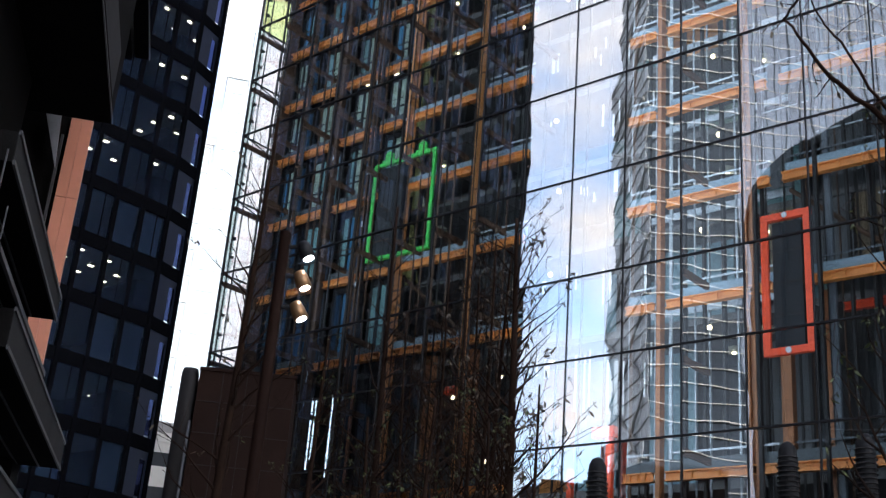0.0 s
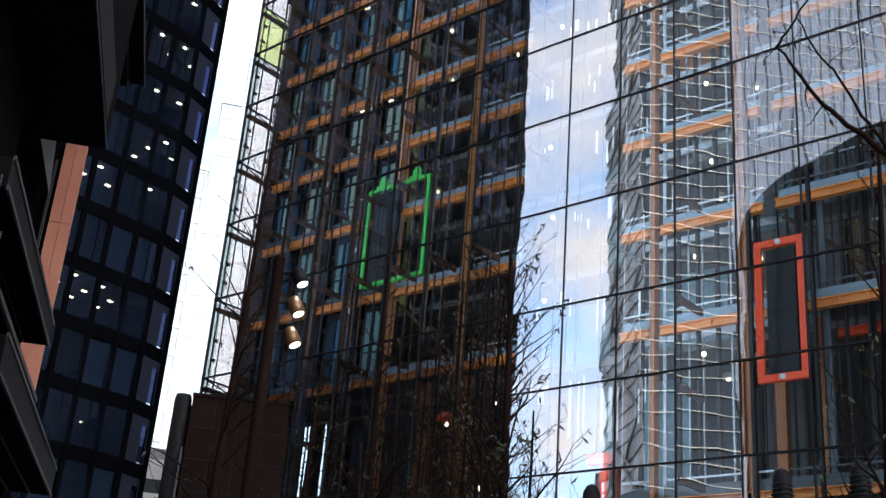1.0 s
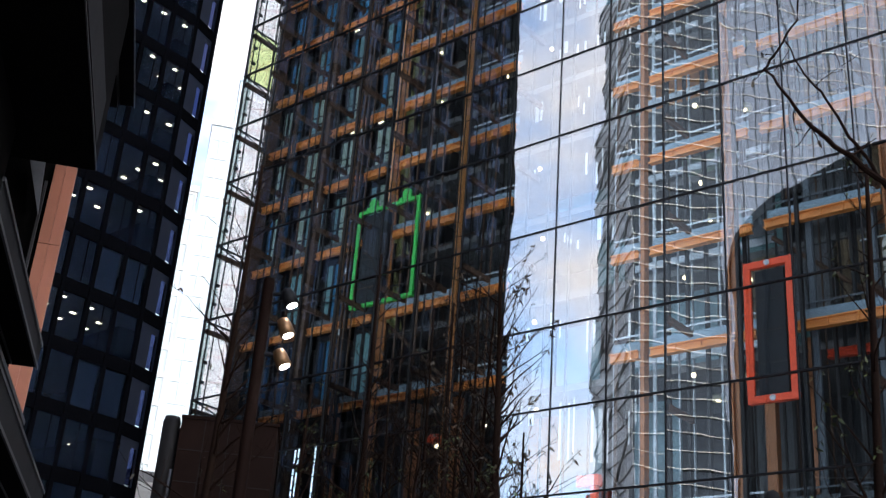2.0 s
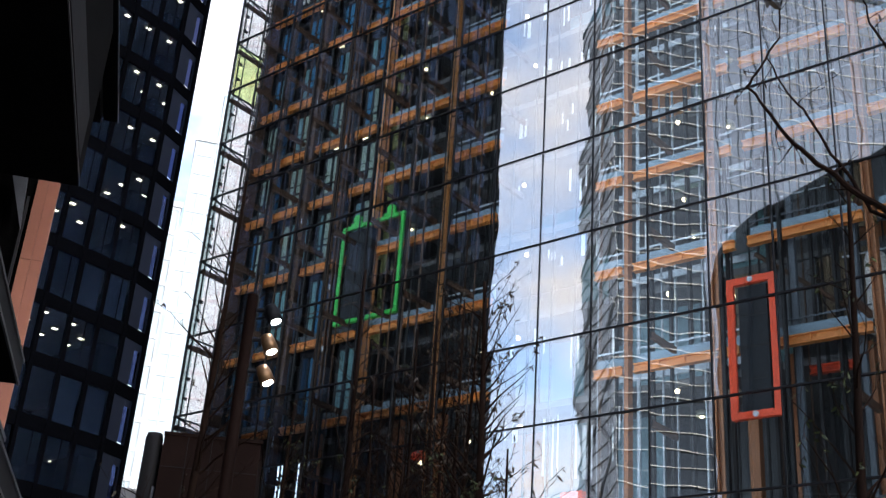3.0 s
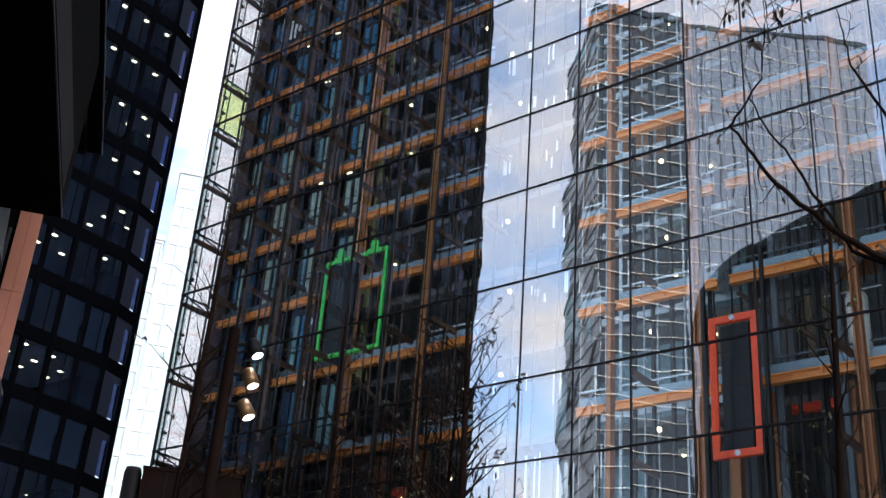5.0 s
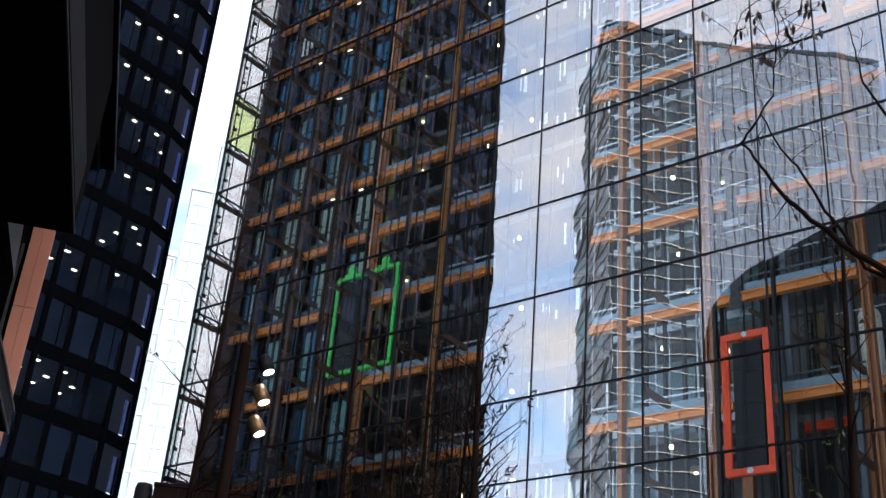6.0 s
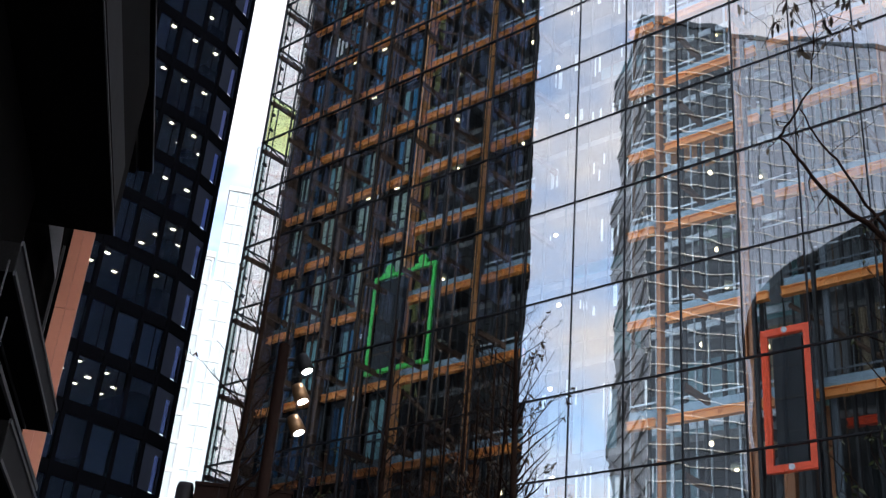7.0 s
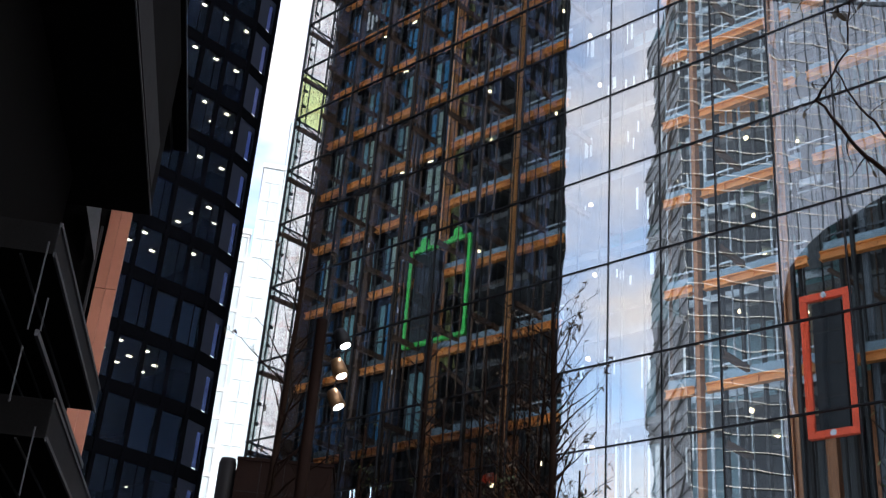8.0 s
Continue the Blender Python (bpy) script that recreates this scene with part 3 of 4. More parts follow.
lift("passenger_lift", -19.44, -17.31, 15.57, 21.6, 41.4, M_RED, "orange-red framed narrow lift with a black car behind the glass", 0.3, (), 0.7)
# guide rails of the shafts
shaft = thing("lift_rails", (0, 0, 0), "dark steel guide rails of the lift shafts", "rails", kind="structure")
for x, y in ((-43.2, 42.0), (-38.15, 42.0), (-19.7, 41.4), (-17.05, 41.4), (-42.4, 45.35), (-38.0, 44.6)):
    bm = bmesh.new()
    box(bm, (x - 0.07, y - 0.1, 0), (x + 0.07, y + 0.1, 62))
    part("guide_rail", bm, M_STEEL, shaft)
# ochre core columns and a red portal by the lobby
for x, y in ((-19.4, 43.4), (-17.5, 43.4), (-14.5, 43.4), (-38.6, 43.2), (-44.4, 43.2), (-35.9, 43.3)):
    bm = bmesh.new()
    box(bm, (x - 0.22, y - 0.2, 0), (x + 0.22, y + 0.2, 18.7))
    tagged(part("lobby_column", bm, M_RUST), "ochre painted lobby column behind the glass", "column", "lobby columns")
for x, z0, z1 in ((-47.43, 13.4, 17.5), (-47.15, 13.9, 17.5), (-45.83, 12.9, 17.5)):
    strip = thing("light_strip", (x, 43.35, z0), "tall cool-white light strip in the lobby", "lamp", "lobby light strips")
    for k in range(5):
        h = (z1 - z0) / 5
        bm = bmesh.new()
        box(bm, (-0.03, 0, h * k + 0.05), (0.03, 0.05, h * k + h - 0.05))
        part("tube", bm, M_STRIP, strip)
    bm = bmesh.new()
    box(bm, (-0.08, 0.05, 0 - z0), (0.08, 0.12, z1 - z0))
    part("housing", bm, M_STEEL, strip)
for x, z, top in ((-37.2, 16.4, 18.8), (-34.87, 13.0, 18.8), (-34.5, 13.0, 18.8)):
    ob = thing("lobby_lamp", (x, 43.4, top), "bare lit lamp on a long drop stem in the lobby", "lamp", "lobby lamps")
    shared("bulb", globe_me, ob, pose(0, 0, z - top))
    bm = bmesh.new()
    tube(bm, [Vector((0, 0, z - top + 0.1)), Vector((0, 0, 0))], [0.012, 0.012], 6)
    part("stem", bm, M_STEEL, ob)
    if top - z < 3:
        bm = bmesh.new()
        tube(bm, [Vector((0, 0, z - top + 0.22)), Vector((0, 0, z - top + 0.5)), Vector((0, 0, z - top + 0.62))], [0.55, 0.42, 0.1], 18, caps=False)
        part("shade", bm, M_RED, ob, "round red lamp shade")
# white bars stand in for bright sky seen through the louvre's slits
grille = thing("wall_grille", (-50.2, 42.8, 49.4), "grille at the tower's corner bay, its sky-bright slits painted white", "grille")
for k, (a, b) in enumerate(((0.0, 2.2), (0.15, 1.9), (0.1, 1.6), (0.05, 1.2), (0.5, 1.0))):
    bm = bmesh.new()
    box(bm, (-0.85 + k * 0.4, 0, a), (-0.72 + k * 0.4, 0.08, b))
    part("sky_slit", bm, M_WHITE, grille)
bm = bmesh.new()
box(bm, (-0.95, 0.08, -0.2), (1.1, 0.14, 2.3))
part("backplate", bm, M_STEEL, grille)
portal = thing("portal_frame", (-27.2, 41.0, 0), "orange-red steel portal frame in the lobby", "frame")
for nm, lo, hi in (("upright", (0.68, 0, 0), (0.98, 0.25, 12.9)), ("lintel", (0.0, -0.05, 12.92), (1.1, 0.3, 13.4)), ("upright", (-1.25, 0, 0), (-1.0, 0.25, 11.7))):
    bm = bmesh.new()
    box(bm, lo, hi)
    bmesh.ops.bevel(bm, geom=bm.edges[:], offset=0.02, segments=1, affect="EDGES")
    part(nm, bm, M_RED, portal)
sign_beam = thing("lobby_beam", (-16.2, 44.0, 18.0), "orange-red steel beam over the lobby", "beam")
for z in (0, 0.3):
    bm = bmesh.new()
    box(bm, (-1.0, 0, z), (0.9, 0.3, z + 0.06))
    part("flange", bm, M_RED, sign_beam)
bm = bmesh.new()
box(bm, (-1.0, 0.12, 0.06), (0.9, 0.18, 0.3))
part("web", bm, M_RED, sign_beam)
drum_tank = thing("white_tank", (-14.2, 44.2, 19.35), "pale upright cylinder on an upper floor", "tank")
bm = bmesh.new()
tube(bm, [Vector((0, 0, 0)), Vector((0, 0, 3.2)), Vector((0, 0, 3.4))], [0.45, 0.45, 0.38], 20)
part("shell", bm, M_WHITE, drum_tank, smooth=True)


# ---- dark office tower across the street ----
TX = -60.0
FLOOR_H = 3.72
CEIL0 = 0.4
tower = thing("office_tower", (TX, 0, 0), "dark blue-black office tower with lit ceilings behind its windows", "building")
T_Y0, T_Y1, T_TOP = 2.4, 42.55, 118.0
CORNER_Y = 40.43
T_FLOORS = [CEIL0 + FLOOR_H * k for k in range(1, 32)]     # soffit heights
bays = [40.3 - 1.95 * k for k in range(19)]
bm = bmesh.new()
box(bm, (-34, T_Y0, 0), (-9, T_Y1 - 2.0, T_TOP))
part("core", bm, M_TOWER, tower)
for k, z in enumerate(T_FLOORS):
    bm = bmesh.new()
    box(bm, (-9, T_Y0, z), (-0.12, CORNER_Y, z + 0.3))
    box(bm, (-9, CORNER_Y, z), (-0.75, T_Y1 - 0.3, z + 0.3))
    part("slab", bm, M_TOWER_SLAB, tower)
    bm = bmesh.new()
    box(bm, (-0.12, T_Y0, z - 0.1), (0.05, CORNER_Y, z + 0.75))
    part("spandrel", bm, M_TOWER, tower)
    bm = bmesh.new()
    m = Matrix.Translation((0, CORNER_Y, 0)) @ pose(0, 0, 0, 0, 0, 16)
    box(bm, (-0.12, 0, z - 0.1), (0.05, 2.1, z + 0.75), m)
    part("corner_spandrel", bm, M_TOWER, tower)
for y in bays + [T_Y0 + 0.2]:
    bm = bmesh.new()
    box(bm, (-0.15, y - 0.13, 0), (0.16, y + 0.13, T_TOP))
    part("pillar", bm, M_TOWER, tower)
bm = bmesh.new()
box(bm, (-0.9, T_Y1 - 0.28, 0), (-0.45, T_Y1 + 0.05, T_TOP))
part("corner_pillar", bm, M_TOWER, tower)
bm = bmesh.new()
box(bm, (-34, T_Y1 - 2.0, 0), (-2.5, T_Y1 - 0.2, T_TOP))
part("far_wall", bm, M_TOWER, tower)
bm = bmesh.new()
box(bm, (-34, T_Y0 - 0.5, 0), (0.24, T_Y0 - 0.02, T_TOP))
part("end_wall", bm, M_TOWER, tower)
bm = bmesh.new()
box(bm, (-34, T_Y0, T_TOP), (0, T_Y1, T_TOP + 1.2))
part("roof", bm, M_TOWER, tower)
rnd = random.Random(3)
bm = bmesh.new()
box(bm, (-0.01, -0.845, 0), (0.01, 0.845, FLOOR_H - 0.85))
win_me = mesh_of("window", bm, M_TOWER_GLASS)
# panes nearer the far corner carry more of the painted blue sheen
sheen_win_me = win_me.copy()
sheen_win_me.materials[0] = M_TOWER_GLASS_SHEEN
bm = bmesh.new()
box(bm, (-0.03, -0.025, 0), (0.03, 0.025, FLOOR_H - 0.85))
bar_me = mesh_of("glazing_bar", bm, M_TOWER)
bm = bmesh.new()
box(bm, (-0.01, 1.2, 0.1), (0.01, 1.72, FLOOR_H - 1.35))
corner_me = mesh_of("corner_window", bm, M_CORNER_GLASS)
bm = bmesh.new()
box(bm, (-0.01, 0.0, 0.0), (0.01, 1.195, FLOOR_H - 0.85))
box(bm, (-0.01, 1.725, 0.0), (0.01, 2.08, FLOOR_H - 0.85))
box(bm, (-0.01, 1.2, FLOOR_H - 1.345), (0.01, 1.72, FLOOR_H - 0.85))
corner_panel_me = mesh_of("corner_panel", bm, M_CORNER)
bm = bmesh.new()
box(bm, (-0.02, -0.8, 0), (0.02, 0.78, FLOOR_H - 0.9))
blind_me = mesh_of("blind", bm, surface("grey_blue_blind", (0.075, 0.10, 0.135), 0.7, random=0.8))
for z in T_FLOORS[:16]:
    for y in bays[:15]:
        shared("window", sheen_win_me if y > 29 else win_me, tower, pose(-0.03, y - 0.975, z + 0.75))
        if rnd.random() < 0.5:
            shared("glazing_bar", bar_me, tower, pose(0.0, y - 0.975 + 0.2, z + 0.75))
        if rnd.random() < 0.5 and (y < 32 or T_FLOORS.index(z) in (2, 4, 6)):
            shared("blind", blind_me, tower, pose(-0.25, y - 0.975, z + 0.75))
    shared("corner_window", corner_me, tower, Matrix.Translation((0.0, CORNER_Y, z + 0.75)) @ pose(0, 0, 0, 0, 0, 16))
    shared("corner_panel", corner_panel_me, tower, Matrix.Translation((0.0, CORNER_Y, z + 0.75)) @ pose(0, 0, 0, 0, 0, 16))
bm = bmesh.new()
for z in T_FLOORS[:30]:
    for y in bays:
        if y < 10.5 or z > T_FLOORS[15]:
            box(bm, (-0.04, y - 1.8, z + 0.8), (-0.02, y - 0.15, z + FLOOR_H - 0.12))
tagged(part("far_windows", bm, M_TOWER_GLASS, tower), kind="stuff")
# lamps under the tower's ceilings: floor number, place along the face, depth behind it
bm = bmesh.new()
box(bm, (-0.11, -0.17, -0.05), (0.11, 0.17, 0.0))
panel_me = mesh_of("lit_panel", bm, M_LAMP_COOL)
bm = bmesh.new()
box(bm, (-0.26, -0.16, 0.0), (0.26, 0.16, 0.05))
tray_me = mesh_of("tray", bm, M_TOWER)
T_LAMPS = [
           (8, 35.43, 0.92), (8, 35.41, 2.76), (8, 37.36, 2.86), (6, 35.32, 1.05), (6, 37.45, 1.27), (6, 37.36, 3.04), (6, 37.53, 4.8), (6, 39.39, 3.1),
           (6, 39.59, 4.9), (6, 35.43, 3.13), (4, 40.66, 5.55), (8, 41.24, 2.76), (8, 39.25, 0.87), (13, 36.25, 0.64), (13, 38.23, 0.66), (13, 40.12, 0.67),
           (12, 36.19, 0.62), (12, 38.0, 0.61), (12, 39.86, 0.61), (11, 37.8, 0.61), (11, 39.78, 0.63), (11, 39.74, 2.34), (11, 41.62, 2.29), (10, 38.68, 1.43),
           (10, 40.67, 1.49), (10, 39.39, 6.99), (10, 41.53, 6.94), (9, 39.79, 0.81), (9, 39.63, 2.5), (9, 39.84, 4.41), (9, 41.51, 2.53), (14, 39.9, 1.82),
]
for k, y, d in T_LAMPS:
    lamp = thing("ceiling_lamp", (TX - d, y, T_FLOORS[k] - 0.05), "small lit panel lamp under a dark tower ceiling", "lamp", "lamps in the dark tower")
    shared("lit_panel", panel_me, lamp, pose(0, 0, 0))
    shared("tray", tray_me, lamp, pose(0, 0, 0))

# ---- near building with stacked ledges, beside the camera ----
HEAD = 53.0
near = thing("ledge_building", (0, 0, 0), "black near building with jutting ledges edged in grey metal", "building", rz=HEAD)
# in its own axes: +y along the building, -x away from the square


def near_box(name, lo, hi, mat, label=""):
    bm = bmesh.new()
    box(bm, lo, hi)
    return part(name, bm, mat, near, label)


S = 3.0
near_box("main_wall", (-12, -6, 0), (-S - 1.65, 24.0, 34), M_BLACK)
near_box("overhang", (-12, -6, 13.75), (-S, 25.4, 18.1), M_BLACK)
near_box("edge_trim", (-S + 0.003, -6, 13.75), (-S + 0.03, 25.4, 13.80), M_FIN)
near_box("side_panel", (-S + 0.002, -6, 13.95), (-S + 0.02, 24.4, 15.1), M_FASCIA, "charcoal metal side panel")
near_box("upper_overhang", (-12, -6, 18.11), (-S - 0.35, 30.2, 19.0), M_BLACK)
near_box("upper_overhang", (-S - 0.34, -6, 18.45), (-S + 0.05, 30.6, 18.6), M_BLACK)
near_box("upper_trim", (-S + 0.055, -6, 18.45), (-S + 0.08, 30.65, 18.52), M_FIN)
for z0, z1, start, end in ((8.2, 8.66, 15.5, 23.0), (6.3, 6.92, 18.2, 28.9), (4.2, 4.75, 18.0, 24.0)):
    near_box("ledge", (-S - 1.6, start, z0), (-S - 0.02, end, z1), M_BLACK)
    # light falling on the ledge front is put into a lighter plate
    near_box("fascia", (-S - 0.019, start, z0 + 0.036), (-S - 0.005, end, z1 - 0.036), M_FASCIA)
    for z in (z0, z1):
        near_box("ledge_edge", (-S - 0.018, start, z - 0.035), (-S + 0.02, end + 0.02, z + 0.035), M_FIN, "grey metal ledge edge")
for z0, start, end in ((8.2, 15.5, 23.0), (6.3, 18.2, 28.9), (4.2, 18.0, 24.0)):
    for x in (0.45, 0.95, 1.3):
        near_box("soffit_batten", (-S - x - 0.03, start + 0.1, z0 - 0.035), (-S - x, end - 0.15, z0 - 0.002), M_FIN)
near_box("ledge_edge", (-S - 0.03, 15.6, 7.02), (-S + 0.02, 22.9, 7.11), M_FIN)
for y, z0, z1 in ((15.05, 6.9, 8.19), (15.9, 7.2, 7.7), (15.0, 5.9, 6.65), (17.2, 5.2, 6.2)):
    near_box("mullion", (-S - 0.03, y, z0), (-S - 0.01, y + 0.025, z1), M_FIN)
# terracotta end panels seen past the ledges
for k in range(3):
    z1 = 14.95 - k * 2.2
    for j in range(2):
        near_box("terracotta_panel", (-4.27 + j * 0.27, 27.9, z1 - 2.18), (-4.01 + j * 0.27, 28.05, z1), M_TERRA)
near_box("end_pier", (-S - 3.5, 28.06, 0), (-3.95, 29.3, 17.6), M_BLACK)
near_box("downpipe", (-4.42, 27.8, 0), (-4.36, 27.9, 14.4), M_FIN)
bm = bmesh.new()
wedge = [bm.verts.new((x, y, z)) for y in (27.6, 27.7) for x, z in ((-4.9, 14.95), (-4.5, 14.95), (-4.38, 13.4))]
for q in ((0, 1, 2), (5, 4, 3), (0, 3, 4, 1), (1, 4, 5, 2), (2, 5, 3, 0)):
    bm.faces.new([wedge[v] for v in q])
part("glass_fin", bm, surface("pale_grey_panel", (0.22, 0.235, 0.27), 0.4), near, "pale grey tapering panel under the overhang")

# ---- brown block by the foot of the glass tower ----
c = polar(53.25, 44.0)
block = thing("plant_building", (c.x, c.y, 0), "low dark brown brick block with a dark duct on its corner", "building", rz=46)
TOPZ = 1.6 + 44 * math.tan(radians(14.6))
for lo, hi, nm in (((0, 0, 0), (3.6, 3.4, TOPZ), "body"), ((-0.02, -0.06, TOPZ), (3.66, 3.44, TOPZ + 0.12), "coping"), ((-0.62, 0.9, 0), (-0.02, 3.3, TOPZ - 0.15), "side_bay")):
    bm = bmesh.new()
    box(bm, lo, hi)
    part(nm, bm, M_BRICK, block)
bm = bmesh.new()
tube(bm, [Vector((-0.4, 0.4, 0)), Vector((-0.4, 0.4, TOPZ - 0.1)), Vector((-0.4, 0.4, TOPZ + 0.1))], [0.33, 0.33, 0.28], 14)
part("duct", bm, M_PIPE, block, "round dark vertical duct", True)
bm = bmesh.new()
tube(bm, [Vector((-0.1, -0.1, 0)), Vector((-0.1, -0.1, TOPZ - 2.0))], [0.05, 0.05], 8)
part("downpipe", bm, M_FIN, block, "pale downpipe", True)
for k in range(9):
    bm = bmesh.new()
    box(bm, (-0.01, -0.02, TOPZ - 1.2 - 1.2 * k), (3.61, 0.0, TOPZ - 1.17 - 1.2 * k))
    part("panel_joint", bm, M_PIPE, block)
for k in range(1, 4):
    bm = bmesh.new()
    box(bm, (0.9 * k - 0.015, -0.015, 0), (0.9 * k + 0.015, -0.001, TOPZ - 0.01))
    part("panel_joint", bm, M_PIPE, block)

# ---- pale distance between the towers ----


def far_block(name, yaw0, yaw1, dist, elev, depth, wall, glass, label, floor=3.8, bay=3.0, band=0.5):
    """A distant building whose front spans two bearings, with a window in every bay."""
    a, b = polar(yaw0, dist), polar(yaw1, dist)
    top = EYE.z + dist * math.tan(radians(elev))
    d = b - a
    width = d.length
    ob = thing(name, (a.x, a.y, 0), label, "building", rz=math.degrees(math.atan2(d.y, d.x)))
    bm = bmesh.new()
    box(bm, (0, 0.08, 0), (width, depth, top))
    part("wall", bm, glass, ob)
    bm = bmesh.new()
    box(bm, (-0.3, -0.1, top), (width + 0.3, depth, top + 0.9))
    part("parapet", bm, wall, ob)
    nf = int(top / floor)
    for k in range(nf + 1):
        bm = bmesh.new()
        box(bm, (0, 0, k * floor), (width, 0.08, min(k * floor + band, top)))
        part("floor_band", bm, wall, ob)
    n = max(2, int(width / bay))
    for k in range(n + 1):
        bm = bmesh.new()
        x = width * k / n
        box(bm, (x - 0.12, 0.02, 0), (x + 0.12, 0.08, top))
        part("pier", bm, wall, ob)
    return ob


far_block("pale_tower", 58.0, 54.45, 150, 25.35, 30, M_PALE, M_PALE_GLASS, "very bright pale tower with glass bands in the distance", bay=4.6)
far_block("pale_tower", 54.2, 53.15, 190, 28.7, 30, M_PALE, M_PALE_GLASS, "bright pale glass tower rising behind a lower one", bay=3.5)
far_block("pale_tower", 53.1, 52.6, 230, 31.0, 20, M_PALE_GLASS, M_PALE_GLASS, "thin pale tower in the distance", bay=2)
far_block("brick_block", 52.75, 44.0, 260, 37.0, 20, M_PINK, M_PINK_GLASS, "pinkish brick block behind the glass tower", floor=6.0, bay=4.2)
far_block("white_house", 56.0, 54.05, 112, 11.0, 14, M_WHITE, M_DARKWIN, "white rendered building with dark windows", floor=3.2, bay=2.6, band=1.9)
c = polar(55.0, 112.4)
bm = bmesh.new()
box(bm, (-2.3, 0, 22.9), (2.0, 10, 25.4), Matrix.Translation((c.x, c.y, 0)) @ pose(0, 0, 0, 0, 0, 55))
tagged(part("slate_attic", bm, M_SLATE), "grey slate attic storey on the white building", "roof")

# ---- what the glass mirrors: towers behind the camera ----


def mirrored(yaw, dist):
    """The place whose mirror image in the glass wall has this bearing and distance."""
    p = polar(yaw, dist)
    return Vector((p.x, 2 * WALL_Y - p.y, 0))


def banded_tower(corner, other, depth, top, start):
    """A grey tower with pale floor edges; its front runs from corner to other and is painted lighter, as skylit, from
    start on.
    """
    d = other - corner
    width = d.length
    ob = thing("banded_tower", (corner.x, corner.y, 0), "grey glass tower with thin pale floor edges, mirrored in the glass", "building", rz=math.degrees(math.atan2(d.y, d.x)))
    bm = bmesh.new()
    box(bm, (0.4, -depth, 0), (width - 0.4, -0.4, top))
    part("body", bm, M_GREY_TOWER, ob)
    # skylight on this half of the front is painted as a lighter colour
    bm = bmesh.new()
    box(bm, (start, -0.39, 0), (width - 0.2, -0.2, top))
    part("skylit_front", bm, M_SKYLIT_FRONT, ob, "gridded half of the front, painted lighter as skylit")
    n = int((width - start) / 2.6)
    for k in range(n):
        bm = bmesh.new()
        x = start + (width - start) * k / n
        box(bm, (x, -0.2, 0), (x + 0.3, -0.12, top))
        part("fin", bm, M_GREY_TOWER, ob)
    k, z = 0, 4.0
    while z < top:
        bm = bmesh.new()
        box(bm, (0, -depth, z), (width, 0, z + 0.17))
        part("floor_edge", bm, M_WHITE_EDGE, ob)
        z += 3.7
    for z in range(4, int(top) - 16, 16):
        for y0, y1 in ((-1.0, -depth + 1), (-depth + 1, -1.0)):
            bm = bmesh.new()
            tube(bm, [Vector((-0.25, y0, z)), Vector((-0.25, y1, z + 15.6))], [0.32, 0.32], 5)
            part("corner_brace", bm, M_WHITE_EDGE, ob)
    # this side is painted pale to make up for the shade on it
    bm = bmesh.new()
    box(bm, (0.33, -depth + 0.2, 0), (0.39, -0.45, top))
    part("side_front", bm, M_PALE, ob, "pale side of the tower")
    bm = bmesh.new()
    box(bm, (-0.1, -depth, top), (width + 0.1, 0.1, top + 1.5))
    part("parapet", bm, M_GREY_TOWER, ob)
    return ob


VD = 230.0
p0, p1 = mirrored(31.1, VD), mirrored(10.0, VD * 1.19)
p1 = p0.lerp(p1, 0.69)
banded_tower(p0, p1, 30, EYE.z + VD * math.tan(radians(38.6)), 21.0)
# dark round-fronted building
c = mirrored(10.0, 140)
drum = thing("round_building", (c.x, c.y, 0), "dark round-fronted building mirrored in the glass", "building")
DR, DT = 38.5, 1.6 + 128 * math.tan(radians(24.6))
bm = bmesh.new()
tube(bm, [Vector((0, 0, 0)), Vector((0, 0, DT - 1))], [DR - 0.5, DR - 0.5], 72)
part("body", bm, M_DRUM, drum)
bm = bmesh.new()
tube(bm, [Vector((0, 0, DT - 1)), Vector((0, 0, DT))], [DR, DR], 72)
part("parapet", bm, M_DRUM, drum)
for k in range(36):
    a = k * math.tau / 36
    bm = bmesh.new()
    box(bm, (DR - 0.6, -0.25, 0), (DR - 0.1, 0.25, DT - 1), pose(0, 0, 0, 0, 0, math.degrees(a)))
    part("fin", bm, M_TOWER, drum)
# low block with an orange-red frame
c = mirrored(32.75, 95)
low = thing("low_block", (c.x, c.y, 0), "low dark block with an orange-red framed opening", "building", rz=-150)
for nm, lo, hi, mt in (("body", (-5, 0.3, 0), (5, 8, 21), M_BRICK), ("frame", (-2.6, 0, 0), (-1.9, 0.28, 23), M_RED), ("frame", (0.6, 0, 0), (1.3, 0.28, 23), M_RED), ("lintel", (-2.6, -0.02, 22.3), (1.3, 0.29, 23), M_RED)):
    bm = bmesh.new()
    box(bm, lo, hi)
    part(nm, bm, mt, low)

# ---- lamp post with three spotlights ----
PD = 15.0
base = polar(50.0, PD)
TOP = EYE.z + PD * math.tan(radians(21.75))
post = thing("lamp_post", (base.x, base.y, 0), "rust-brown lamp post with three lit bronze spotlights", "street lamp")
bm = bmesh.new()
tube(bm, [Vector((0, 0, 0)), Vector((0, 0, 0.25)), Vector((0, 0, 0.26)), Vector((0, 0, TOP - 0.02)), Vector((0, 0, TOP))], [0.13, 0.13, 0.086, 0.078, 0.066], 18)
part("pole", bm, M_POST, post, smooth=True)
right = Vector((math.cos(radians(50)), math.sin(radians(50)), 0))
fwd = Vector((-math.sin(radians(50)), math.cos(radians(50)), 0))
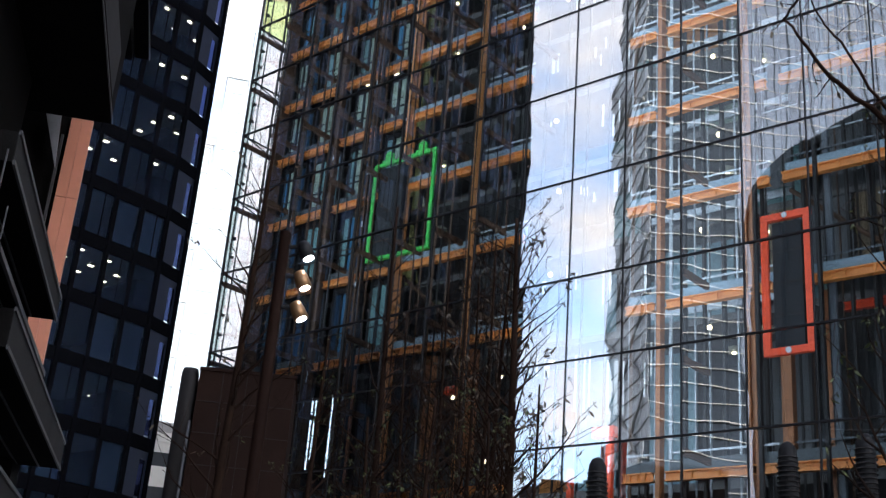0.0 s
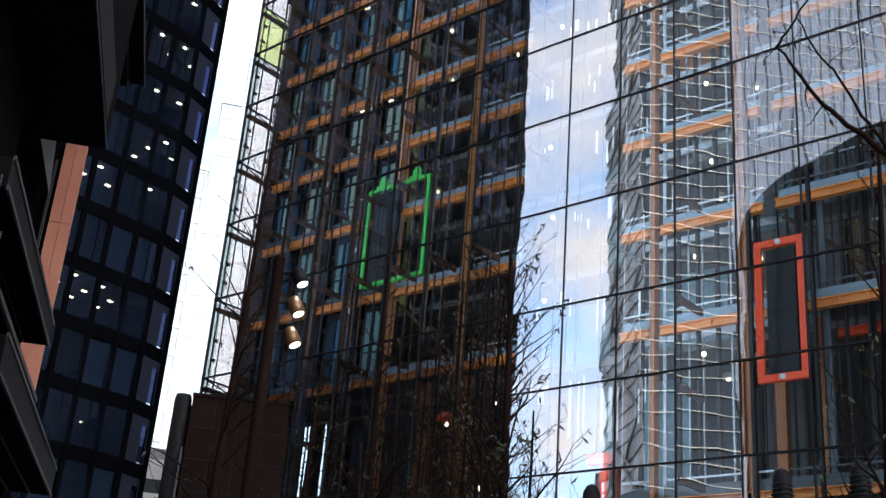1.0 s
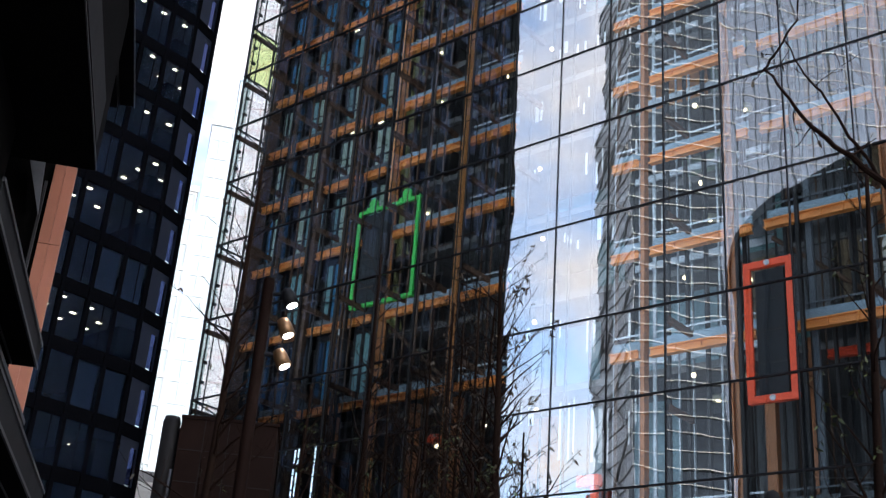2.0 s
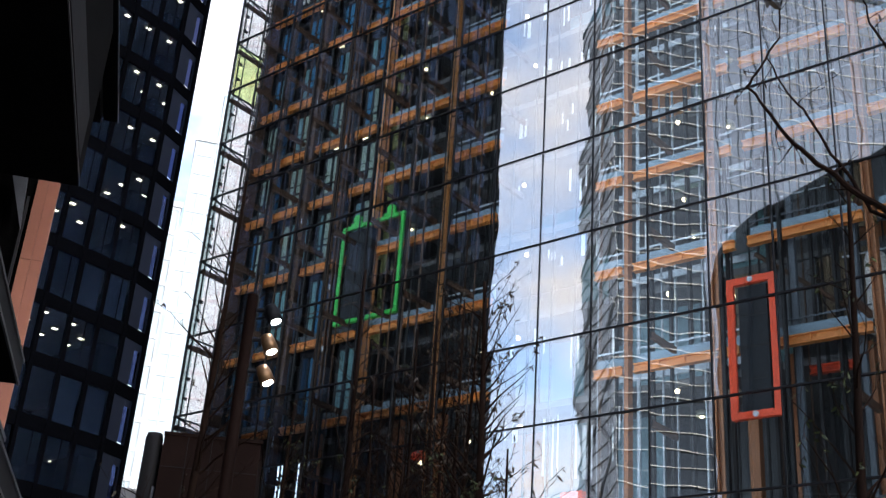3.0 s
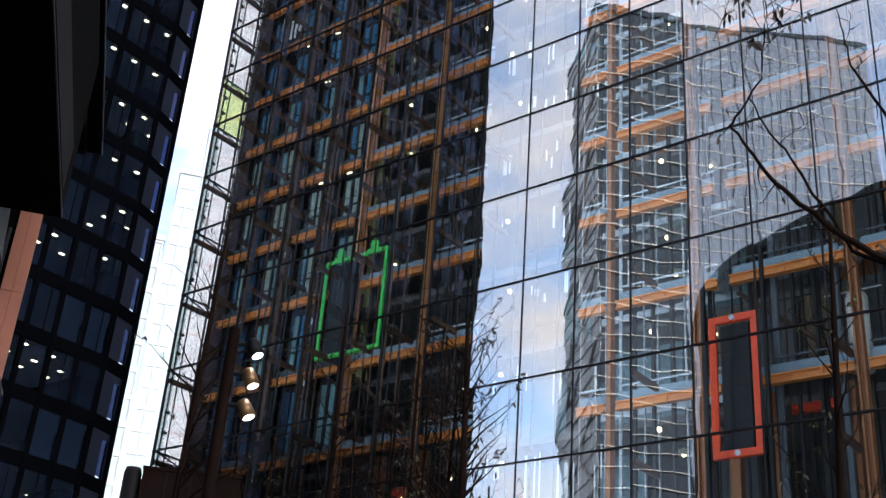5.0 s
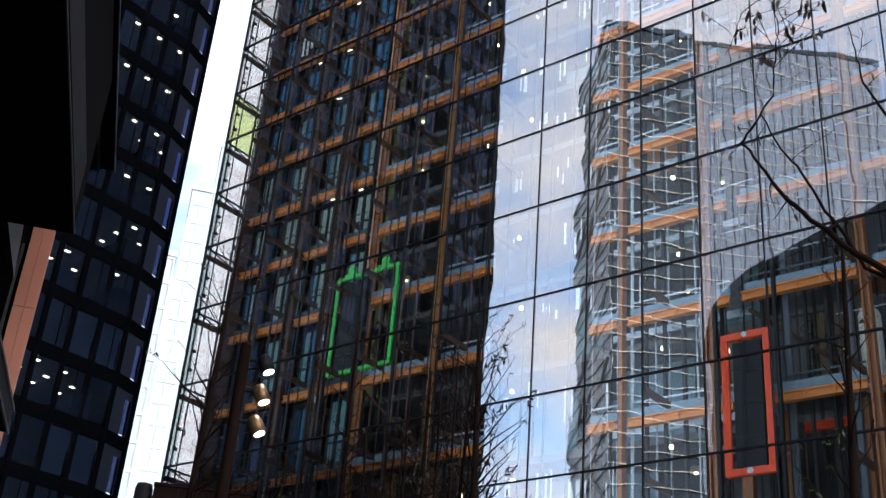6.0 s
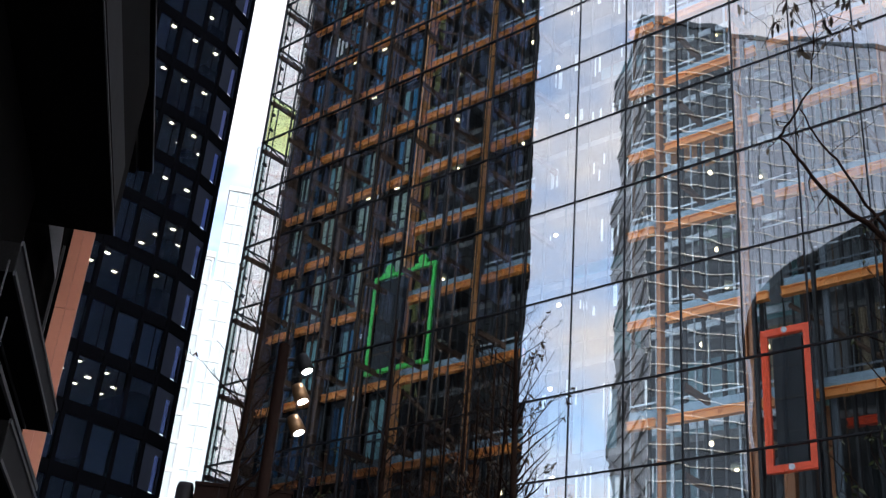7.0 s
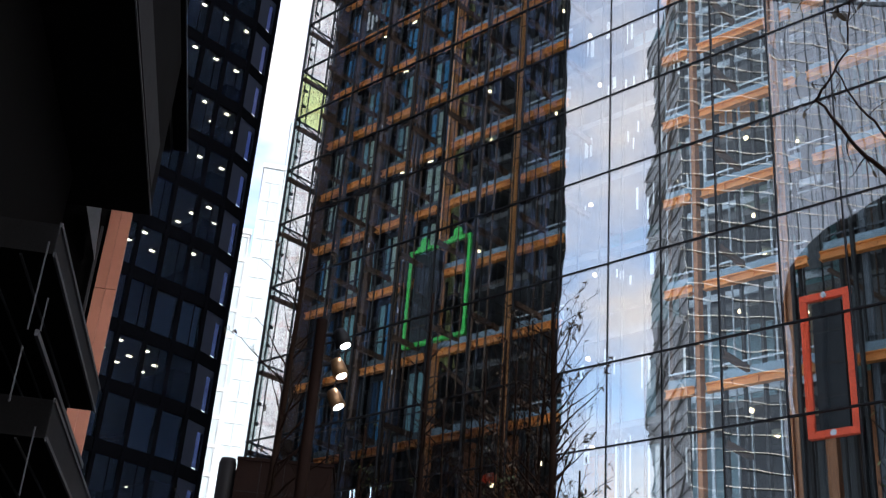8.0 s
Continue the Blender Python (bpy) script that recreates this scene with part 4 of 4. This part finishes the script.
for k, (e, tilt) in enumerate(((20.95, 28), (19.5, 26), (18.0, 30))):
    z = EYE.z + PD * math.tan(radians(e))
    at = right * 0.29 - fwd * 0.05
    aim = (right * math.sin(radians(tilt)) - fwd * 0.2 + Vector((0, 0, -1))).normalized()
    m = Vector((at.x, at.y, z))
    spot = bmesh.new()
    tube(spot, [m - aim * 0.11, m - aim * 0.10, m - aim * 0.02, m + aim * 0.15, m + aim * 0.14], [0.05, 0.078, 0.095, 0.104, 0.095], 20)
    head = part("spotlight", spot, M_SPOTBODY if k else M_STEEL, post, smooth=True)
    bm = bmesh.new()
    tube(bm, [m + aim * 0.140, m + aim * 0.153], [0.07, 0.07], 20)
    part("lens", bm, M_SPOT, head, "glowing white lens")
    bm = bmesh.new()
    tube(bm, [Vector((0, 0, z + 0.02)), Vector((at.x * 0.7, at.y * 0.7, z + 0.03)), m - aim * 0.02], [0.03, 0.03, 0.03], 8)
    part("arm", bm, M_STEEL, head)

# ---- louvred vent cowls ----


def vent_cowl(yaw, dist, elev):
    p = polar(yaw, dist)
    top = EYE.z + dist * math.tan(radians(elev))
    ob = thing("vent_cowl", (p.x, p.y, 0), "black louvred ventilation cowl with a rounded top", "vent", "vent cowls", rz=yaw)
    bm = bmesh.new()
    tube(bm, [Vector((0, 0, 0)), Vector((0, 0, top - 0.45)), Vector((0, 0, top - 0.2)), Vector((0, 0, top - 0.06)), Vector((0, 0, top))], [0.215, 0.215, 0.20, 0.13, 0.03], 20)
    part("shaft", bm, M_VENT, ob, smooth=True)
    for k in range(22):
        z = top - 0.35 - k * 0.11
        bm = bmesh.new()
        r = 0.245 if k > 1 else 0.225
        tube(bm, [Vector((0, 0, z)), Vector((0, 0, z - 0.035))], [r - 0.02, r + 0.015], 20)
        part("louvre", bm, M_PIPE, ob)


for args in ((33.25, 27, 12.1), (24.25, 27, 13.1), (20.75, 27, 13.5), (36.6, 30, 10.6)):
    vent_cowl(*args)


# ---- trees ----
def grow(rng, bm, start, way, length, radius, depth, tips, droop=0.0, up=0.25):
    """One limb that bends as it grows, with twigs along it."""
    pts, radii, p, d = [start.copy()], [radius], start.copy(), way.normalized()
    n = max(4, int(length / 0.22))
    for i in range(n):
        d = (d + Vector((rng.gauss(0, 0.13), rng.gauss(0, 0.13), rng.gauss(0, 0.08) + up * 0.12 - droop * 0.1))).normalized()
        p = p + d * length / n
        pts.append(p.copy())
        radii.append(max(radius * (1 - 0.85 * (i + 1) / n), 0.004))
        if depth and i > n * 0.18 and rng.random() < (0.6 if depth > 1 else 0.5):
            a = rng.uniform(0, math.tau)
            side = (d * 0.9 + Vector((math.cos(a), math.sin(a), rng.uniform(0.0, 0.7)))).normalized()
            grow(rng, bm, p, side, length * rng.uniform(0.25, 0.5) * (1 - 0.45 * i / n), radii[-1] * 0.6, depth - 1, tips, droop, up)
    tube(bm, pts, radii, 6 if radius > 0.02 else 4, caps=False)
    if depth <= 1:
        tips.extend((pts[k], d) for k in range(len(pts) // 2, len(pts)))


def leaves(rng, bm, tips, share, size, hang=0.6):
    for p, d in tips:
        if rng.random() > share:
            continue
        w = Vector((rng.gauss(0, 0.6), rng.gauss(0, 0.6), rng.gauss(0, 0.4) - hang)).normalized()
        s = w.cross(Vector((rng.gauss(0, 1), rng.gauss(0, 1), rng.gauss(0, 1)))).normalized()
        ln = size * rng.uniform(0.6, 1.3)
        q = [p, p + w * ln * 0.35 + s * ln * 0.17, p + w * ln * 0.75 + s * ln * 0.12, p + w * ln, p + w * ln * 0.7 - s * ln * 0.13, p + w * ln * 0.3 - s * ln * 0.16]
        nrm = w.cross(s) * ln * 0.08
        q[1], q[5] = q[1] + nrm, q[5] + nrm
        bm.faces.new([bm.verts.new(v) for v in q])


def tree(seed, yaw, dist, top_elev, radius, lean, label, limbs, limb_len, share, size, mat, first=0.35, depth=2):
    rng = random.Random(seed)
    p = polar(yaw, dist)
    h = EYE.z + dist * math.tan(radians(top_elev))
    ob = thing("tree", (p.x, p.y, 0), label, "tree", "young trees in the square")
    bm = bmesh.new()
    tips = []
    pts, radii = [], []
    n = 16
    bend = Vector((lean, 0, 0))
    for i in range(n + 1):
        t = i / n
        pts.append(Vector((math.sin(t * 3 + seed) * 0.08, math.cos(t * 2.3 + seed) * 0.08, t * h)) + bend * t * t)
        radii.append(radius * (1 - 0.82 * t) + 0.006)
    tube(bm, pts, radii, 9)
    trunk = part("trunk", bm, M_BARK, ob, smooth=True)
    bm = bmesh.new()
    for k in range(limbs):
        t = first + (0.97 - first) * (k + rng.random()) / limbs
        i = min(int(t * n), n - 1)
        o = pts[i].lerp(pts[i + 1], t * n - i)
        a = rng.uniform(0, math.tau)
        grow(rng, bm, o, Vector((math.cos(a), math.sin(a), rng.uniform(0.5, 1.3))), limb_len * rng.uniform(0.6, 1.1) * (1.15 - 0.75 * t), radii[i] * 0.36, depth, tips)
    part("crown", bm, M_BARK, ob)
    bm = bmesh.new()
    leaves(rng, bm, tips, share, size)
    tagged(part("foliage", bm, mat, ob), kind="stuff")
    return ob


tree(11, 51.75, 21, 27.0, 0.12, 0.15, "slim young tree, nearly bare, with thin twigs", 36, 2.3, 0.04, 0.12, M_LEAF_DRY, depth=3)
tree(12, 37.75, 20, 23.5, 0.13, -0.1, "nearly bare young tree with a few hanging dry leaves", 52, 2.5, 0.16, 0.12, M_LEAF_DRY, depth=3)
tree(13, 44.3, 23, 23.5, 0.11, 0.1, "bare brown young tree in front of the glass", 28, 2.6, 0.02, 0.12, M_LEAF_DRY, depth=3)
tree(22, 38.3, 20.4, 22.0, 0.07, 0.1, "slim second stem of the nearly bare tree", 32, 2.2, 0.16, 0.11, M_LEAF_DRY, depth=3)
tree(23, 36.3, 19.5, 15.5, 0.06, -0.1, "low twiggy young tree with long dark leaves", 22, 1.9, 0.35, 0.14, M_LEAF_DRY, first=0.45)
tree(24, 39.1, 22, 22.5, 0.06, 0.0, "bare brown young tree with dense fine twigs", 40, 2.4, 0.02, 0.1, M_LEAF_DRY, depth=3)
tree(25, 41.4, 23, 21.0, 0.06, 0.1, "bare brown young tree with dense fine twigs", 38, 2.4, 0.02, 0.1, M_LEAF_DRY, depth=3)
tree(14, 40.0, 25, 21.5, 0.09, 0.0, "bare young tree with many fine twigs", 30, 2.6, 0.03, 0.12, M_LEAF_DRY, depth=3)
tree(31, 39.9, 21, 20.5, 0.06, 0.1, "bare brown young tree with dense fine twigs", 46, 2.4, 0.05, 0.11, M_LEAF_DRY, first=0.3, depth=3)
tree(32, 42.9, 22, 18.5, 0.05, -0.1, "bare brown young tree with dense fine twigs", 40, 2.2, 0.03, 0.1, M_LEAF_DRY, first=0.3, depth=3)
tree(15, 47.0, 19, 17.0, 0.08, 0.0, "small leafy tree in the square", 26, 1.7, 0.3, 0.06, M_LEAF, first=0.5, depth=3)
tree(16, 41.6, 17, 14.4, 0.07, 0.0, "small green-leaved tree in the square", 30, 2.2, 0.5, 0.06, M_LEAF, first=0.5, depth=3)
tree(17, 19.6, 13, 28.0, 0.085, 0.1, "young tree with yellow-green leaves and dark boughs", 28, 1.7, 0.3, 0.085, M_LEAF, first=0.35)
tree(18, 38.9, 17.5, 13.6, 0.06, 0.0, "low leafy green tree by the glass", 28, 2.0, 0.45, 0.06, M_LEAF, first=0.5, depth=3)
tree(19, 44.6, 17.5, 13.2, 0.06, 0.0, "low leafy green tree in the square", 26, 2.0, 0.35, 0.06, M_LEAF, first=0.5, depth=3)

# the bough that reaches over the glass
rng = random.Random(5)
pt = polar(12.6, 12.5)
bough_tree = thing("tree", (pt.x, pt.y, 0), "dark bare tree with a long bough and a few hanging leaves", "tree", "young trees in the square")
loc = Vector((pt.x, pt.y, 0))
bm = bmesh.new()
tube(bm, [Vector((0, 0, 0)), Vector((0.02, 0, 3)), Vector((-0.03, 0.02, 6)), polar(12.7, 12.5, 29.0) - loc, polar(12.8, 12.5, 40.0) - loc], [0.13, 0.11, 0.085, 0.07, 0.03], 10)
part("trunk", bm, M_BARK, bough_tree, smooth=True)
bm = bmesh.new()
tips, hanging = [], []


def bough(stops, r0, r1, twigs, ends=tips):
    pts = [polar(*s) - loc for s in stops]
    n = len(pts)
    fine = []
    for i in range(n - 1):
        for k in range(4):
            q = pts[i].lerp(pts[i + 1], k / 4)
            fine.append(q + Vector((rng.gauss(0, 0.008), rng.gauss(0, 0.008), rng.gauss(0, 0.008))))
    fine.append(pts[-1])
    radii = [r0 + (r1 - r0) * i / (len(fine) - 1) for i in range(len(fine))]
    tube(bm, fine, radii, 7)
    for k in range(twigs):
        i = rng.randrange(2, len(fine))
        a = rng.uniform(0, math.tau)
        grow(rng, bm, fine[i], Vector((math.cos(a), math.sin(a), rng.uniform(-0.3, 0.8))), rng.uniform(0.15, 0.6), radii[i] * 0.5, 1, ends)


bough([(11.94, 12.50, 23.66), (16.73, 12.17, 26.32), (18.77, 11.83, 27.67), (19.80, 11.50, 28.68), (21.42, 11.17, 29.99), (22.36, 10.83, 31.26), (23.63, 10.50, 32.81)], 0.045, 0.012, 6)
bough([(23.63, 10.50, 32.81), (22.89, 10.40, 33.69), (21.77, 10.30, 34.93), (21.47, 10.20, 36.61), (21.18, 10.10, 38.14), (21.40, 10.00, 39.20)], 0.014, 0.005, 4)
bough([(14.27, 12.40, 24.92), (17.79, 12.20, 26.54), (18.47, 12.00, 27.91), (19.46, 11.80, 29.31), (20.58, 11.60, 31.26), (21.52, 11.40, 32.39), (22.46, 11.20, 34.06)], 0.026, 0.008, 6)
bough([(14.92, 12.30, 31.69), (16.05, 12.10, 33.78), (16.90, 11.90, 35.05), (17.06, 11.70, 36.11), (17.31, 11.50, 37.68)], 0.020, 0.006, 4)
bough([(20.93, 10.20, 40.68), (21.28, 10.13, 39.44), (21.34, 10.07, 38.16), (21.10, 10.00, 36.57)], 0.006, 0.004, 10, hanging)
bough([(21.35, 10.20, 39.71), (23.22, 10.13, 38.85), (23.78, 10.07, 37.85), (24.32, 10.00, 36.97)], 0.006, 0.003, 4, hanging)
part("crown", bm, M_BARK, bough_tree)
bm = bmesh.new()
leaves(rng, bm, tips, 0.16, 0.11, 1.4)
leaves(rng, bm, hanging, 0.42, 0.13, 2.6)
tagged(part("foliage", bm, M_LEAF_DRY, bough_tree), kind="stuff")
